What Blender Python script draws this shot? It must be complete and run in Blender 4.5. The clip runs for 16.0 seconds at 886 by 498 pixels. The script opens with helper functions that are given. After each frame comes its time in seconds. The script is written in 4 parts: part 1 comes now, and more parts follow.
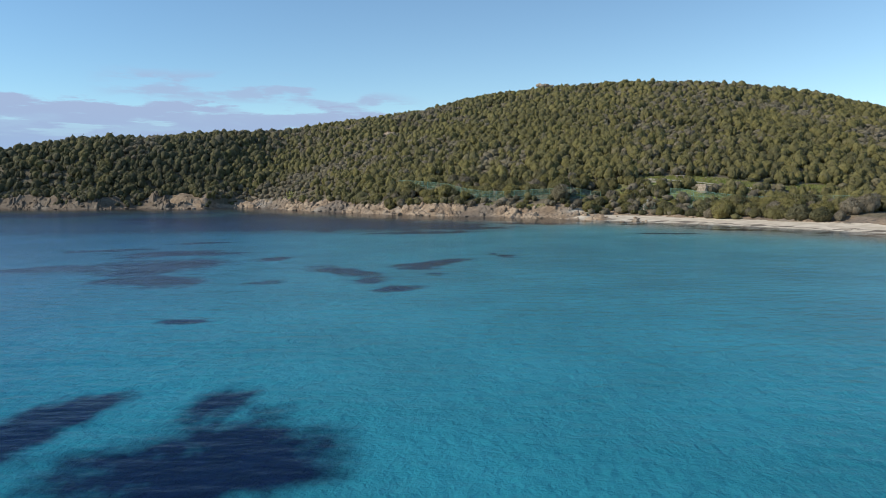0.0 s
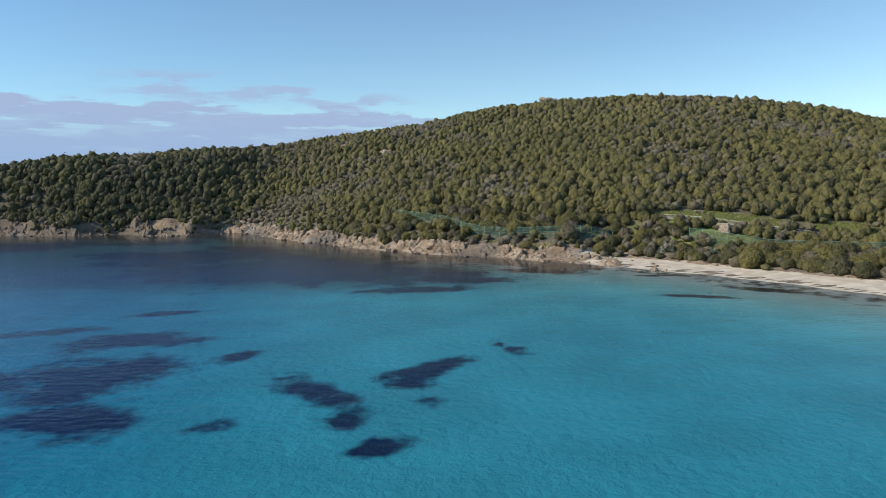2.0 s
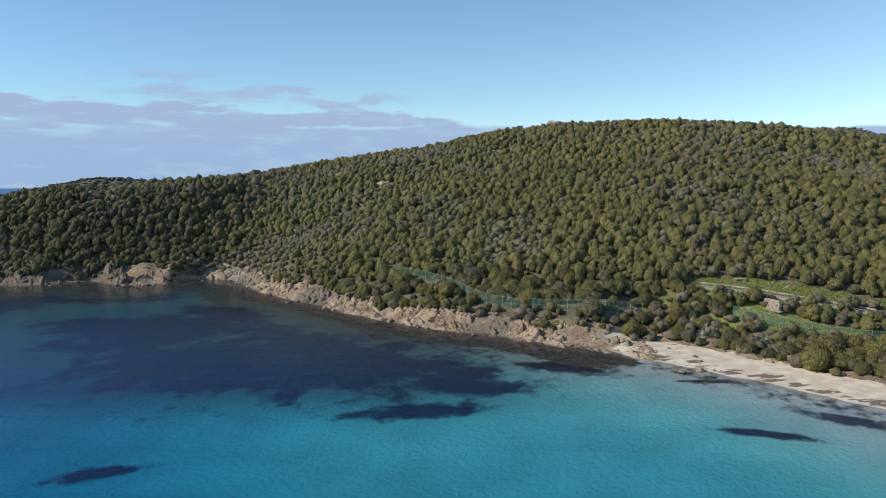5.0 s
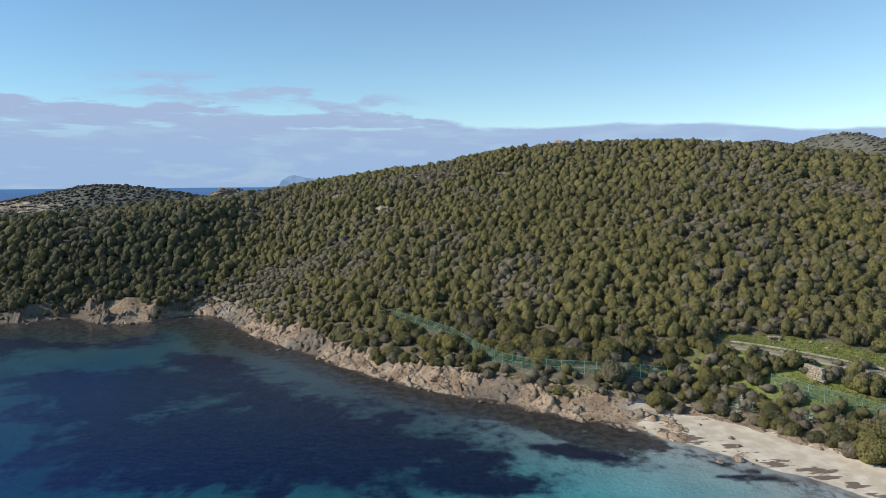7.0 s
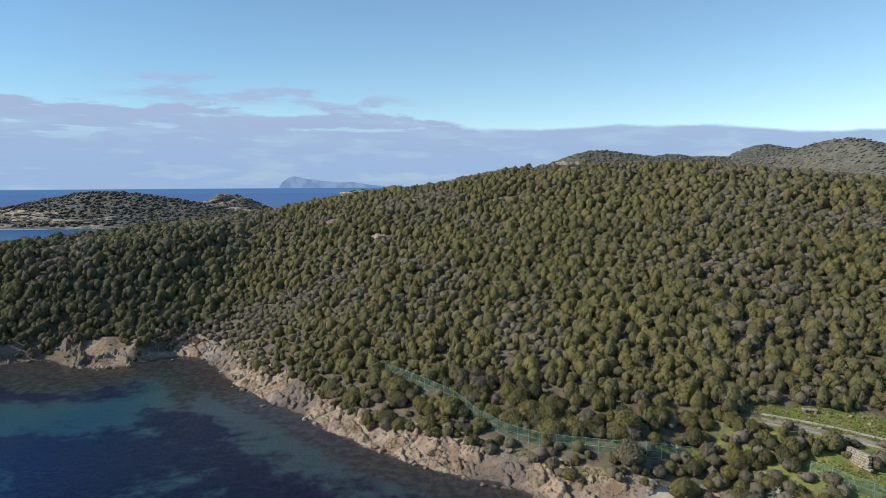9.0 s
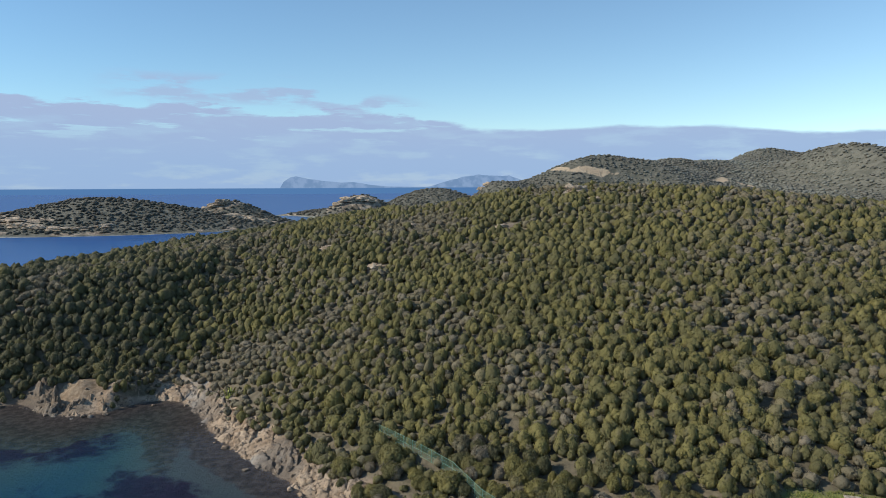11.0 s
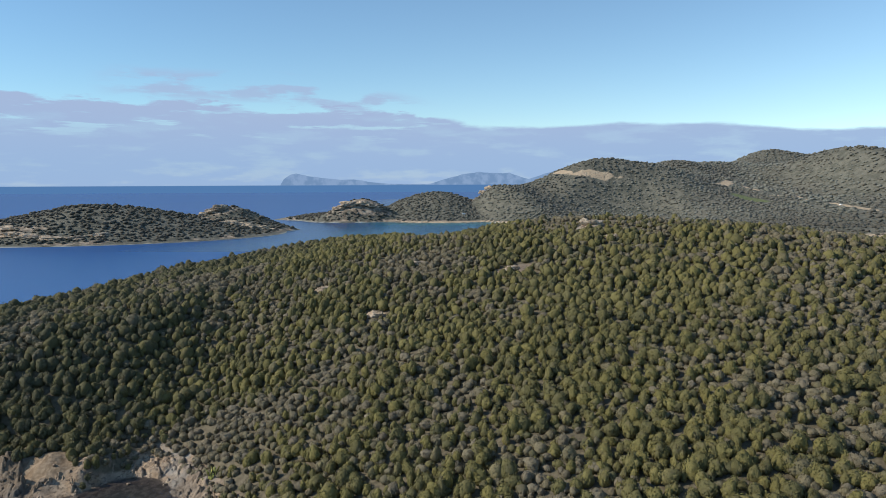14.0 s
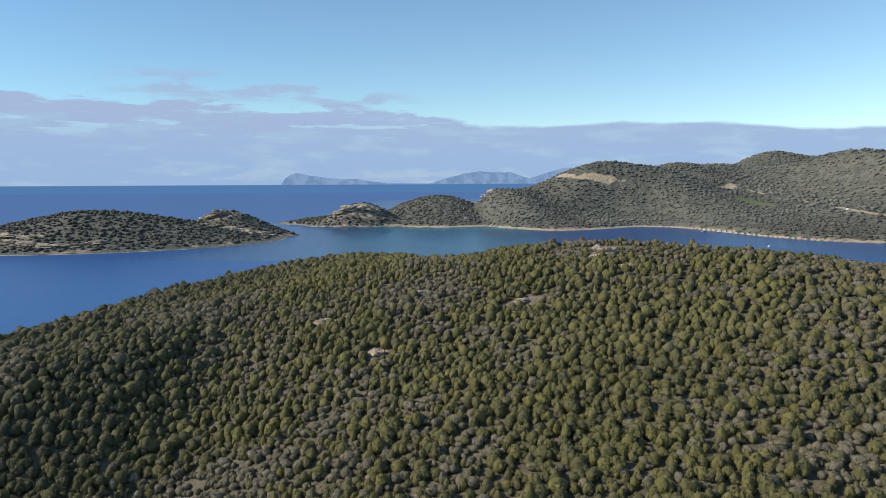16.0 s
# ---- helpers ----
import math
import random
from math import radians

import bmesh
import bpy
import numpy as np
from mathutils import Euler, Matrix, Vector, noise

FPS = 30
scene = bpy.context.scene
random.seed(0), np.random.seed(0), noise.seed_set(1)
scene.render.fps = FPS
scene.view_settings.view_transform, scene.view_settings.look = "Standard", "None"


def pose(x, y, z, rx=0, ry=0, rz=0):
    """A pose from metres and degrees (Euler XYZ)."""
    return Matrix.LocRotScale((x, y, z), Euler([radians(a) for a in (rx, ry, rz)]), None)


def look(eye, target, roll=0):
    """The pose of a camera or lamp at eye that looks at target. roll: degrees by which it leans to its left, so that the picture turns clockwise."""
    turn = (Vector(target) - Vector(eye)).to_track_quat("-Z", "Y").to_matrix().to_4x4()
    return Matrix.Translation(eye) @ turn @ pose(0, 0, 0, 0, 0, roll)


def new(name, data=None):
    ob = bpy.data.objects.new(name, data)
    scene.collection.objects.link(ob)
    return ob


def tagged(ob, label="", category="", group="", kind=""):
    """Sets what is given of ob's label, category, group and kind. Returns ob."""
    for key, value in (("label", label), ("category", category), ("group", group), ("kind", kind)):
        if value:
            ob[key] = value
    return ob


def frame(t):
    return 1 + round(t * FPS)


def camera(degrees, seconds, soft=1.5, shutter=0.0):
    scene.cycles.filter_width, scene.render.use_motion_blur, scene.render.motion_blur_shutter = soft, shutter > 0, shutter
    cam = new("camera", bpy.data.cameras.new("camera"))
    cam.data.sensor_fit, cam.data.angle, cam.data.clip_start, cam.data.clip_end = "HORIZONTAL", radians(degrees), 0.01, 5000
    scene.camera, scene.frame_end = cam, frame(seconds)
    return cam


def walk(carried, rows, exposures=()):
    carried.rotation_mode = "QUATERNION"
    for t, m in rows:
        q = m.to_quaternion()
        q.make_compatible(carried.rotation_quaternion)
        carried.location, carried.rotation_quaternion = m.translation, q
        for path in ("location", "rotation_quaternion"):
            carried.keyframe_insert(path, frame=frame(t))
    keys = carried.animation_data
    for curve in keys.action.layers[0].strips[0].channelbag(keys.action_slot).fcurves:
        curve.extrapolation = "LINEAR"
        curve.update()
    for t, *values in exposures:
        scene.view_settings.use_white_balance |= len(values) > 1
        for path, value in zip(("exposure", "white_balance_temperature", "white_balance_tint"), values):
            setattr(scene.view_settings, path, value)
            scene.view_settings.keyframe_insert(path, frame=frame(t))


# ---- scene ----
cam = camera(69.5, 16.0, soft=0.7)
METRES, EYE, TILT, LEAN, TURN = 100.0, 6.2, -5.7, 0.35, 0.0
ROWS = [
    (0.0, 0.0, 0.0, 0.0, -0.0, 0.0, -0.0),
    (0.5, 0.0022, 0.0264, 0.0195, 0.01, 0.04, -0.0),
    (1.0, 0.0028, 0.0514, 0.039, -0.01, 0.04, 0.03),
    (1.5, 0.0027, 0.0766, 0.058, -0.02, 0.04, 0.01),
    (2.0, 0.0022, 0.1012, 0.0781, -0.03, -0.01, 0.04),
    (2.5, 0.0014, 0.1265, 0.0988, -0.05, -0.02, 0.08),
    (3.0, 0.002, 0.153, 0.1189, -0.01, -0.05, 0.09),
    (3.5, -0.0003, 0.1776, 0.1398, -0.05, -0.1, 0.1),
    (4.0, -0.0002, 0.2042, 0.1606, -0.01, -0.12, 0.12),
    (6.5, -0.0058, 0.3272, 0.2594, 0.08, 0.02, 0.15),
    (7.0, -0.0066, 0.351, 0.2799, 0.1, 0.03, 0.12),
    (7.5, -0.0065, 0.3753, 0.3001, 0.11, 0.08, 0.11),
    (8.0, -0.0055, 0.3993, 0.3203, 0.14, 0.11, 0.09),
    (8.5, -0.0042, 0.4227, 0.3404, 0.16, 0.11, 0.05),
    (9.0, -0.0031, 0.4466, 0.3606, 0.16, 0.15, 0.03),
    (11.5, -0.0004, 0.5608, 0.4601, 0.26, 0.18, -0.12),
    (12.0, -0.0028, 0.5833, 0.48, 0.26, 0.12, -0.13),
    (12.5, -0.0048, 0.6062, 0.4998, 0.28, 0.09, -0.13),
    (13.0, -0.0074, 0.6287, 0.5194, 0.3, 0.07, -0.14),
    (13.5, -0.0116, 0.6512, 0.5397, 0.27, -0.0, -0.13),
    (14.0, -0.0154, 0.6737, 0.5598, 0.27, -0.06, -0.11),
    (14.5, -0.0185, 0.6965, 0.5796, 0.29, -0.09, -0.07),
    (15.0, -0.0221, 0.719, 0.5986, 0.32, -0.1, -0.08),
    (15.5, -0.0243, 0.7423, 0.6186, 0.36, -0.1, -0.09),
    (16.0, -0.0271, 0.7669, 0.6384, 0.37, -0.12, -0.08),
]
walk(cam, [(t, pose(0, 0, EYE, TILT, LEAN, TURN) @ pose(METRES * x, METRES * y, METRES * z, 90 + pitch, roll, yaw)) for t, x, y, z, yaw, pitch, roll in ROWS])

# ---- daylight ----
SUN_AZ, SUN_EL = 262.0, 34.0      # compass degrees (0 = +Y, clockwise) and height of the sun
world = bpy.data.worlds.new("sky")
scene.world = world
world.use_nodes = True
wn, wl = world.node_tree.nodes, world.node_tree.links
wn.clear()


def wnode(kind, **inputs):
    n = wn.new(kind)
    for k, v in inputs.items():
        n.inputs[k].default_value = v
    return n


def wmath(op, a, b=None, clamp=False):
    n = wn.new("ShaderNodeMath")
    n.operation, n.use_clamp = op, clamp
    for i, v in enumerate((a, b)):
        if v is None:
            continue
        if isinstance(v, (int, float)):
            n.inputs[i].default_value = v
        else:
            wl.new(v, n.inputs[i])
    return n.outputs[0]


def wramp(v, lo, hi):
    n = wn.new("ShaderNodeMapRange")
    n.interpolation_type = "SMOOTHSTEP"
    wl.new(v, n.inputs[0])
    n.inputs[1].default_value, n.inputs[2].default_value = lo, hi
    return n.outputs[0]


def wmix(f, a, b):
    n = wn.new("ShaderNodeMix")
    n.data_type = "RGBA"
    wl.new(f, n.inputs[0])
    for i, v in ((6, a), (7, b)):
        if isinstance(v, tuple):
            n.inputs[i].default_value = (*v, 1)
        else:
            wl.new(v, n.inputs[i])
    return n.outputs[2]


sky = wn.new("ShaderNodeTexSky")
sky.sky_type, sky.sun_disc = "NISHITA", False
sky.sun_elevation, sky.sun_rotation = radians(SUN_EL), radians(SUN_AZ)
sky.air_density, sky.dust_density, sky.ozone_density = 1.0, 0.0, 2.6
way = wn.new("ShaderNodeTexCoord").outputs["Generated"]
sep = wn.new("ShaderNodeSeparateXYZ")
wl.new(way, sep.inputs[0])
up = sep.outputs[2]
# a low bank of lilac cloud over the sea, ragged on top, with thin wisps
stretch = wn.new("ShaderNodeVectorMath")
stretch.operation = "MULTIPLY"
wl.new(way, stretch.inputs[0])
stretch.inputs[1].default_value = (9, 9, 44)
puffs = wnode("ShaderNodeTexNoise", Scale=1.0, Detail=7.0, Roughness=0.56)
wl.new(stretch.outputs[0], puffs.inputs["Vector"])
broad = wn.new("ShaderNodeVectorMath")
broad.operation = "MULTIPLY"
wl.new(way, broad.inputs[0])
broad.inputs[1].default_value = (3.1, 3.1, 16)
sheets = wnode("ShaderNodeTexNoise", Scale=1.0, Detail=4.0, Roughness=0.5)
wl.new(broad.outputs[0], sheets.inputs["Vector"])
bearing = wmath("DIVIDE", sep.outputs[0], wmath("MAXIMUM", sep.outputs[1], 0.05))
westward = wramp(bearing, 0.06, -0.08)
hump = wmath("MULTIPLY", wramp(bearing, 0.10, 0.30), wramp(bearing, 0.55, 0.42))
rag = wmath("ADD", wmath("MULTIPLY", westward, 0.060), 0.020)
top = wmath("ADD", wmath("MULTIPLY", wmath("SUBTRACT", puffs.outputs[0], 0.5), rag), wmath("MULTIPLY", wmath("SUBTRACT", sheets.outputs[0], 0.5), 0.010))
top = wmath("ADD", top, wmath("ADD", wmath("MULTIPLY", westward, 0.029), wmath("SUBTRACT", wmath("MULTIPLY", hump, 0.006), wmath("MULTIPLY", wramp(bearing, 0.25, 0.70), 0.015))))
cover = wramp(wmath("SUBTRACT", wmath("ADD", top, 0.088), up), 0.0, 0.007)
# gaps of clear sky near the top of the western bank, and thin streaks above it
long_ = wn.new("ShaderNodeVectorMath")
long_.operation = "MULTIPLY"
wl.new(way, long_.inputs[0])
long_.inputs[1].default_value = (11, 11, 110)
streaks = wnode("ShaderNodeTexNoise", Scale=1.0, Detail=6.0, Roughness=0.6)
wl.new(long_.outputs[0], streaks.inputs["Vector"])
gaps = wmath("MULTIPLY", wmath("MULTIPLY", wramp(streaks.outputs[0], 0.53, 0.64), wramp(up, 0.055, 0.095)), wmath("MULTIPLY", westward, 0.55))
thin = wramp(puffs.outputs[0], 0.36, 0.52)
bank = wmath("MULTIPLY", wmath("MULTIPLY", cover, wmath("ADD", wmath("MULTIPLY", thin, 0.12), 0.82)), wmath("SUBTRACT", 1.0, gaps))
drop = wmath("ADD", up, wmath("MULTIPLY", wmath("MAXIMUM", wmath("ADD", bearing, 0.24), 0.0), 0.15))
wisps = wmath("MULTIPLY", wmath("MULTIPLY", wramp(drop, 0.116, 0.132), wramp(drop, 0.168, 0.150)), wmath("MULTIPLY", wramp(bearing, -0.56, -0.44), wramp(bearing, 0.0, -0.10)))
wisps = wmath("MULTIPLY", wisps, wmath("MULTIPLY", wramp(puffs.outputs[0], 0.46, 0.58), 0.72))
cloud_mask = wmath("MAXIMUM", bank, wisps)
cloud_tone = wmix(wramp(up, 0.0, 0.13), (2.1, 3.2, 5.2), (2.75, 3.45, 5.05))
sky_tone = wn.new("ShaderNodeMix")
sky_tone.data_type, sky_tone.blend_type = "RGBA", "MULTIPLY"
sky_tone.inputs[0].default_value = 1
sky_tone.inputs[7].default_value = (1.0, 1.13, 1.13, 1)
wl.new(sky.outputs[0], sky_tone.inputs[6])
deeper = wn.new("ShaderNodeMix")
deeper.data_type, deeper.blend_type = "RGBA", "MULTIPLY"
wl.new(wramp(sep.outputs[0], 0.10, -0.75), deeper.inputs[0])
deeper.inputs[7].default_value = (0.76, 0.83, 0.88, 1)
wl.new(sky_tone.outputs[2], deeper.inputs[6])
air = wmix(cloud_mask, deeper.outputs[2], cloud_tone)
# headlands on the horizon, distance haze put into their blue colour: their height by bearing
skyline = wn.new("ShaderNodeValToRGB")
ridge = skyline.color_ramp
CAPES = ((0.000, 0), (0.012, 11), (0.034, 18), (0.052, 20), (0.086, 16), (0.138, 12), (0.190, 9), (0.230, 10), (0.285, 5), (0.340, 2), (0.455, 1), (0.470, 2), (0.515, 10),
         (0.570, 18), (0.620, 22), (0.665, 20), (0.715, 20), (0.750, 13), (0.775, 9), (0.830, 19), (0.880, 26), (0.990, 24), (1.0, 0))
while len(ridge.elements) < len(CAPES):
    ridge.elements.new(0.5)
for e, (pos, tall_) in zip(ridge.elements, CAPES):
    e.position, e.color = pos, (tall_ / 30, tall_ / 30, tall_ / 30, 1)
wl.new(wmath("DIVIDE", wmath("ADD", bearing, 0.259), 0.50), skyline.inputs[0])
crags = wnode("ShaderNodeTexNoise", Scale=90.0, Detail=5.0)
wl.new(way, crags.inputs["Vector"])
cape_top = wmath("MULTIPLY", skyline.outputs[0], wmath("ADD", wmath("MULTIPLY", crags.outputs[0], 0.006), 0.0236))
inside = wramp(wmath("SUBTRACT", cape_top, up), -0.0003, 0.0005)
cape_haze = wmix(wramp(crags.outputs[0], 0.40, 0.62), (1.25, 2.05, 3.45), (1.75, 2.6, 4.1))
air = wmix(inside, air, cape_haze)
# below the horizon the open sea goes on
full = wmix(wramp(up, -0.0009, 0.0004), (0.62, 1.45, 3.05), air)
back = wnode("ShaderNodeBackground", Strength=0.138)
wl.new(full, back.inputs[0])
wout = wn.new("ShaderNodeOutputWorld")
wl.new(back.outputs[0], wout.inputs[0])

sun_data = bpy.data.lights.new("sun", "SUN")
sun_data.energy, sun_data.angle, sun_data.color = 4.8, radians(0.6), (1.0, 0.925, 0.80)
sun = new("sun", sun_data)
sa, se = radians(SUN_AZ), radians(SUN_EL)
sun.matrix_world = look((0, 0, 200), Vector((0, 0, 200)) - Vector((math.sin(sa) * math.cos(se), math.cos(sa) * math.cos(se), math.sin(se))))

# ---- the lie of the land: shores, hill, far hills ----
NOISE_TABLE = np.random.RandomState(7).rand(256, 256)


def vnoise(x, y, seed=0):
    """Smooth noise 0 to 1 on a unit lattice."""
    x, y = np.asarray(x, float) + seed * 17.3, np.asarray(y, float) + seed * 31.7
    ix, iy = np.floor(x).astype(int), np.floor(y).astype(int)
    fx, fy = x - ix, y - iy
    fx, fy = fx * fx * (3 - 2 * fx), fy * fy * (3 - 2 * fy)
    g = lambda i, j: NOISE_TABLE[i & 255, j & 255]
    return (g(ix, iy) * (1 - fx) + g(ix + 1, iy) * fx) * (1 - fy) + (g(ix, iy + 1) * (1 - fx) + g(ix + 1, iy + 1) * fx) * fy


def fbm(x, y, size, octaves=4, seed=0):
    total, amp, norm = 0.0, 1.0, 0.0
    for k in range(octaves):
        total = total + amp * vnoise(np.asarray(x) / size * 2 ** k, np.asarray(y) / size * 2 ** k, seed + k)
        norm += amp
        amp *= 0.5
    return total / norm


def smooth(a, b, v):
    t = np.clip((np.asarray(v, float) - a) / (b - a), 0, 1)
    return t * t * (3 - 2 * t)


def softmin(a, b, k):
    h = np.clip(0.5 + 0.5 * (b - a) / k, 0, 1)
    return b * (1 - h) + a * h - k * h * (1 - h)


def curve(xs, ys, x):
    """A smooth line through a few places (monotone in x)."""
    xs, ys = np.array(xs, float), np.array(ys, float)
    m = np.gradient(ys, xs)
    i = np.clip(np.searchsorted(xs, x) - 1, 0, len(xs) - 2)
    h = xs[i + 1] - xs[i]
    t = np.clip((x - xs[i]) / h, 0, 1)
    return ((2 * t**3 - 3 * t**2 + 1) * ys[i] + (t**3 - 2 * t**2 + t) * h * m[i] + (3 * t**2 - 2 * t**3) * ys[i + 1] + (t**3 - t**2) * h * m[i + 1])


SHORE_X = (-400, -260, -160, -118, -99, -90, -76, -68, -63, -56, -42, -24, -8, 5, 15, 25, 33, 40, 48, 58, 80, 130, 300)
SHORE_Y = (260, 215, 192, 186, 182.5, 186.5, 181, 183, 189.5, 189, 171.5, 151.5, 136, 127, 120, 114, 106, 98, 87, 74, 40, -40, -240)
FOOT_X = (-400, -260, -160, -118, -95, -78, -62, -54, -42, -24, -8, 5, 15, 25, 35, 45, 60, 100, 160, 240)
FOOT_Y = (260, 215, 192, 187, 185, 185, 189, 187, 172, 152, 136, 127, 120, 114, 109, 107, 106, 108, 112, 120)
RISE_X, RISE = (-160, -100, -60, -20, 10, 40, 70, 110, 160), (1.1, 0.75, 0.44, 0.298, 0.283, 0.285, 0.315, 0.322, 0.25)
CREST_X = (-420, -300, -220, -160, -110, -70, -35, 0, 35, 80, 125, 170, 240, 420)
CREST_Z = (3, 10, 15.5, 18.8, 22.1, 26.6, 33.0, 39.5, 49.6, 50.1, 43.8, 38.2, 34.0, 25)
REAR_X, REAR_Y = (-420, -220, -160, -130, -100, -50, 0, 50, 120, 200, 420), (225, 233, 245, 281, 388, 424, 360, 338, 302, 285, 285)


def shore(x):
    return curve(SHORE_X, SHORE_Y, x)


def inland(x, y):
    """Metres in from the cove's waterline (negative: out in the water)."""
    slope = (shore(x + 9.0) - shore(x - 9.0)) / 18.0
    return (y - shore(x)) / np.sqrt(1 + slope * slope) + (fbm(x, y, 7.0, 3, 3) - 0.5) * 3.2


def peninsula(x, y):
    d = inland(x, y)
    beach = smooth(22, 32, x)
    cliff = smooth(-58, -68, x)
    wide = 5.6 - 0.4 * cliff + 8.0 * beach + 4.5 * smooth(8, 3, np.abs(x + 76))
    bank = (2.1 + cliff * (0.6 + 2.2 * fbm(x, x * 0, 9, 2, 78))) * smooth(-0.5, wide, d) * (1 - beach) + beach * (0.07 * np.clip(d, 0, 9) + 1.3 * smooth(8.0, 12.5, d)) + 0.03 * np.clip(d - wide, 0, 60)
    front = 2.0 + curve(RISE_X, RISE, np.clip(x, -160, 160)) * (y - curve(FOOT_X, FOOT_Y, np.clip(x, -400, 240)) - 5)
    crest = curve(CREST_X, CREST_Z, np.clip(x, -420, 420))
    rear = 0.293 * (curve(REAR_X, REAR_Y, np.clip(x, -420, 420)) - y) + 0.5 * crest
    hill = softmin(softmin(front, crest, 9.0), rear, 9.0)
    hill = hill + (fbm(x, y, 26, 3, 5) - 0.5) * 2.2 * smooth(10, 40, d)
    w = smooth(wide * (0.7 + 0.3 * cliff), wide * (1.5 + 0.9 * cliff), d)
    h = np.where(hill > bank, bank * (1 - w) + hill * w, np.where(y > 210, hill, bank))
    h = h + cliff * smooth(0.5, 2.5, d) * smooth(14, 8, d) * (fbm(x, y, 2.6, 3, 79) - 0.5) * 2.4
    deep = -0.9 * (1 - np.exp(-np.clip(-d, 0, 900) * 0.06)) - 0.01 * np.clip(-d - 90, 0, 400)
    return np.where(d < 0, deep, np.maximum(h, -12.0))


def dome(x, y, cx, cy, rx, ry, h, turn=0.0, sharp=1.0):
    c, s = math.cos(radians(turn)), math.sin(radians(turn))
    u, v = ((x - cx) * c + (y - cy) * s) / rx, (-(x - cx) * s + (y - cy) * c) / ry
    r = np.sqrt(u * u + v * v)
    return h * (1 - smooth(0, 1, r)) ** sharp - 6.0 * smooth(0.8, 1.5, r)


FAR_HILLS = ((70, 266, 1164, 113, 83), (13, 239, 1150, 122, 70), (26, 458, 1469, 67, 151), (56, 591, 1541, 128, 225), (83, 810, 1680, 109, 208), (76, 701, 1185, 60, 218), (75, 932, 1405, 60, 310), (56, 73, 1064, 78, 173), (29, 394, 1223, 88, 173), (24, 477, 1339, 79, 139))
ISLET, KNOB, BLUFF, HILLOCK = (-387, 789, 244, 167, 35.4), (-292, 932, 83, 46, 25.7), (-133, 1060, 91, 48, 34), (-17, 1160, 149, 178, 44)


def far_shore(x):
    return curve((-240, -197, -79, 54, 83, 137, 192, 283, 332, 360, 390, 437, 560, 900), (1060, 1031, 1022, 1012, 975, 920, 935, 980, 925, 816, 756, 723, 640, 380), x)


def far_land(x, y):
    n = (fbm(x, y, 90, 4, 11) - 0.5)
    islet = dome(x, y, *ISLET, 12) - 3
    neck = dome(x, y, -268, 862, 88, 44, 15, 6, 0.6)
    knob = dome(x, y, *KNOB, 10)
    strip = 8 * smooth(0, 40, y - far_shore(x)) * smooth(-420, -330, x) * smooth(1190, 1120, y + 0.3 * x) - 9 * smooth(1120, 1220, y + 0.3 * x) - 9 * smooth(-200, -300, x) - 5 * smooth(4, -14, y - far_shore(x))
    bluff = dome(x, y, *BLUFF, 8)
    hillock = dome(x, y, *HILLOCK, 5)
    steep = (far_shore(x + 150) - far_shore(x - 150)) / 300
    d = (y - far_shore(x)) / np.sqrt(1 + steep * steep)
    ramp = softmin(0.10 * d, 34 + 0.02 * (y - 900), 14) * smooth(62, 210, x - 0.075 * (y - 1000))
    hills = ramp - 40 * smooth(1750, 2300, y)
    for h0, cx, cy, wx, wy in FAR_HILLS:
        hills = hills + smooth(-10, 150, d) * h0 * np.exp(-(((x - cx) / wx) ** 2 + ((y - cy) / wy) ** 2))
    hills = np.where(d < 0, 0.12 * d, hills) - 9 * smooth(75, 20, x - 0.075 * (y - 1000))
    h = np.maximum.reduce([islet, neck, knob, strip, bluff, hillock, hills])
    return np.where(h > 1.0, h + n * np.clip(h * 0.3, 0, 12), h)


def land(x, y):
    x, y = np.broadcast_arrays(np.asarray(x, float), np.asarray(y, float))
    return np.where(y < 600, peninsula(x, y), np.maximum(far_land(x, y), -14.0))
# ---- end of the lie of the land ----


# ---- materials ----
def nodes_of(name, rough=0.9):
    m = bpy.data.materials.new(name)
    m.use_nodes = True
    nt = m.node_tree
    b = nt.nodes["Principled BSDF"]
    b.inputs["Roughness"].default_value = rough
    b.inputs["Specular IOR Level"].default_value = 0.25
    return m, nt, b


def noise_node(nt, size, detail=4.0, rough=0.55, vec=None, stretch=None):
    """Noise with features about size metres across, in world metres."""
    if vec is None:
        vec = nt.nodes.new("ShaderNodeNewGeometry").outputs["Position"]
    if stretch:
        v = nt.nodes.new("ShaderNodeVectorMath")
        v.operation = "MULTIPLY"
        nt.links.new(vec, v.inputs[0])
        v.inputs[1].default_value = stretch
        vec = v.outputs[0]
    n = nt.nodes.new("ShaderNodeTexNoise")
    n.inputs["Scale"].default_value = 1.0 / size
    n.inputs["Detail"].default_value = detail
    n.inputs["Roughness"].default_value = rough
    nt.links.new(vec, n.inputs["Vector"])
    return n.outputs["Fac"]


def ramp(nt, v, lo, hi, a=0.0, b=1.0):
    n = nt.nodes.new("ShaderNodeMapRange")
    n.interpolation_type = "SMOOTHSTEP"
    nt.links.new(v, n.inputs[0])
    for i, k in enumerate((lo, hi, a, b)):
        n.inputs[i + 1].default_value = k
    return n.outputs[0]


def mixed(nt, f, a, b, blend="MIX"):
    n = nt.nodes.new("ShaderNodeMix")
    n.data_type, n.blend_type = "RGBA", blend
    for i, v in ((0, f), (6, a), (7, b)):
        if isinstance(v, tuple):
            n.inputs[i].default_value = (*v, 1)
        elif isinstance(v, (int, float)):
            n.inputs[i].default_value = v
        else:
            nt.links.new(v, n.inputs[i])
    return n.outputs[2]


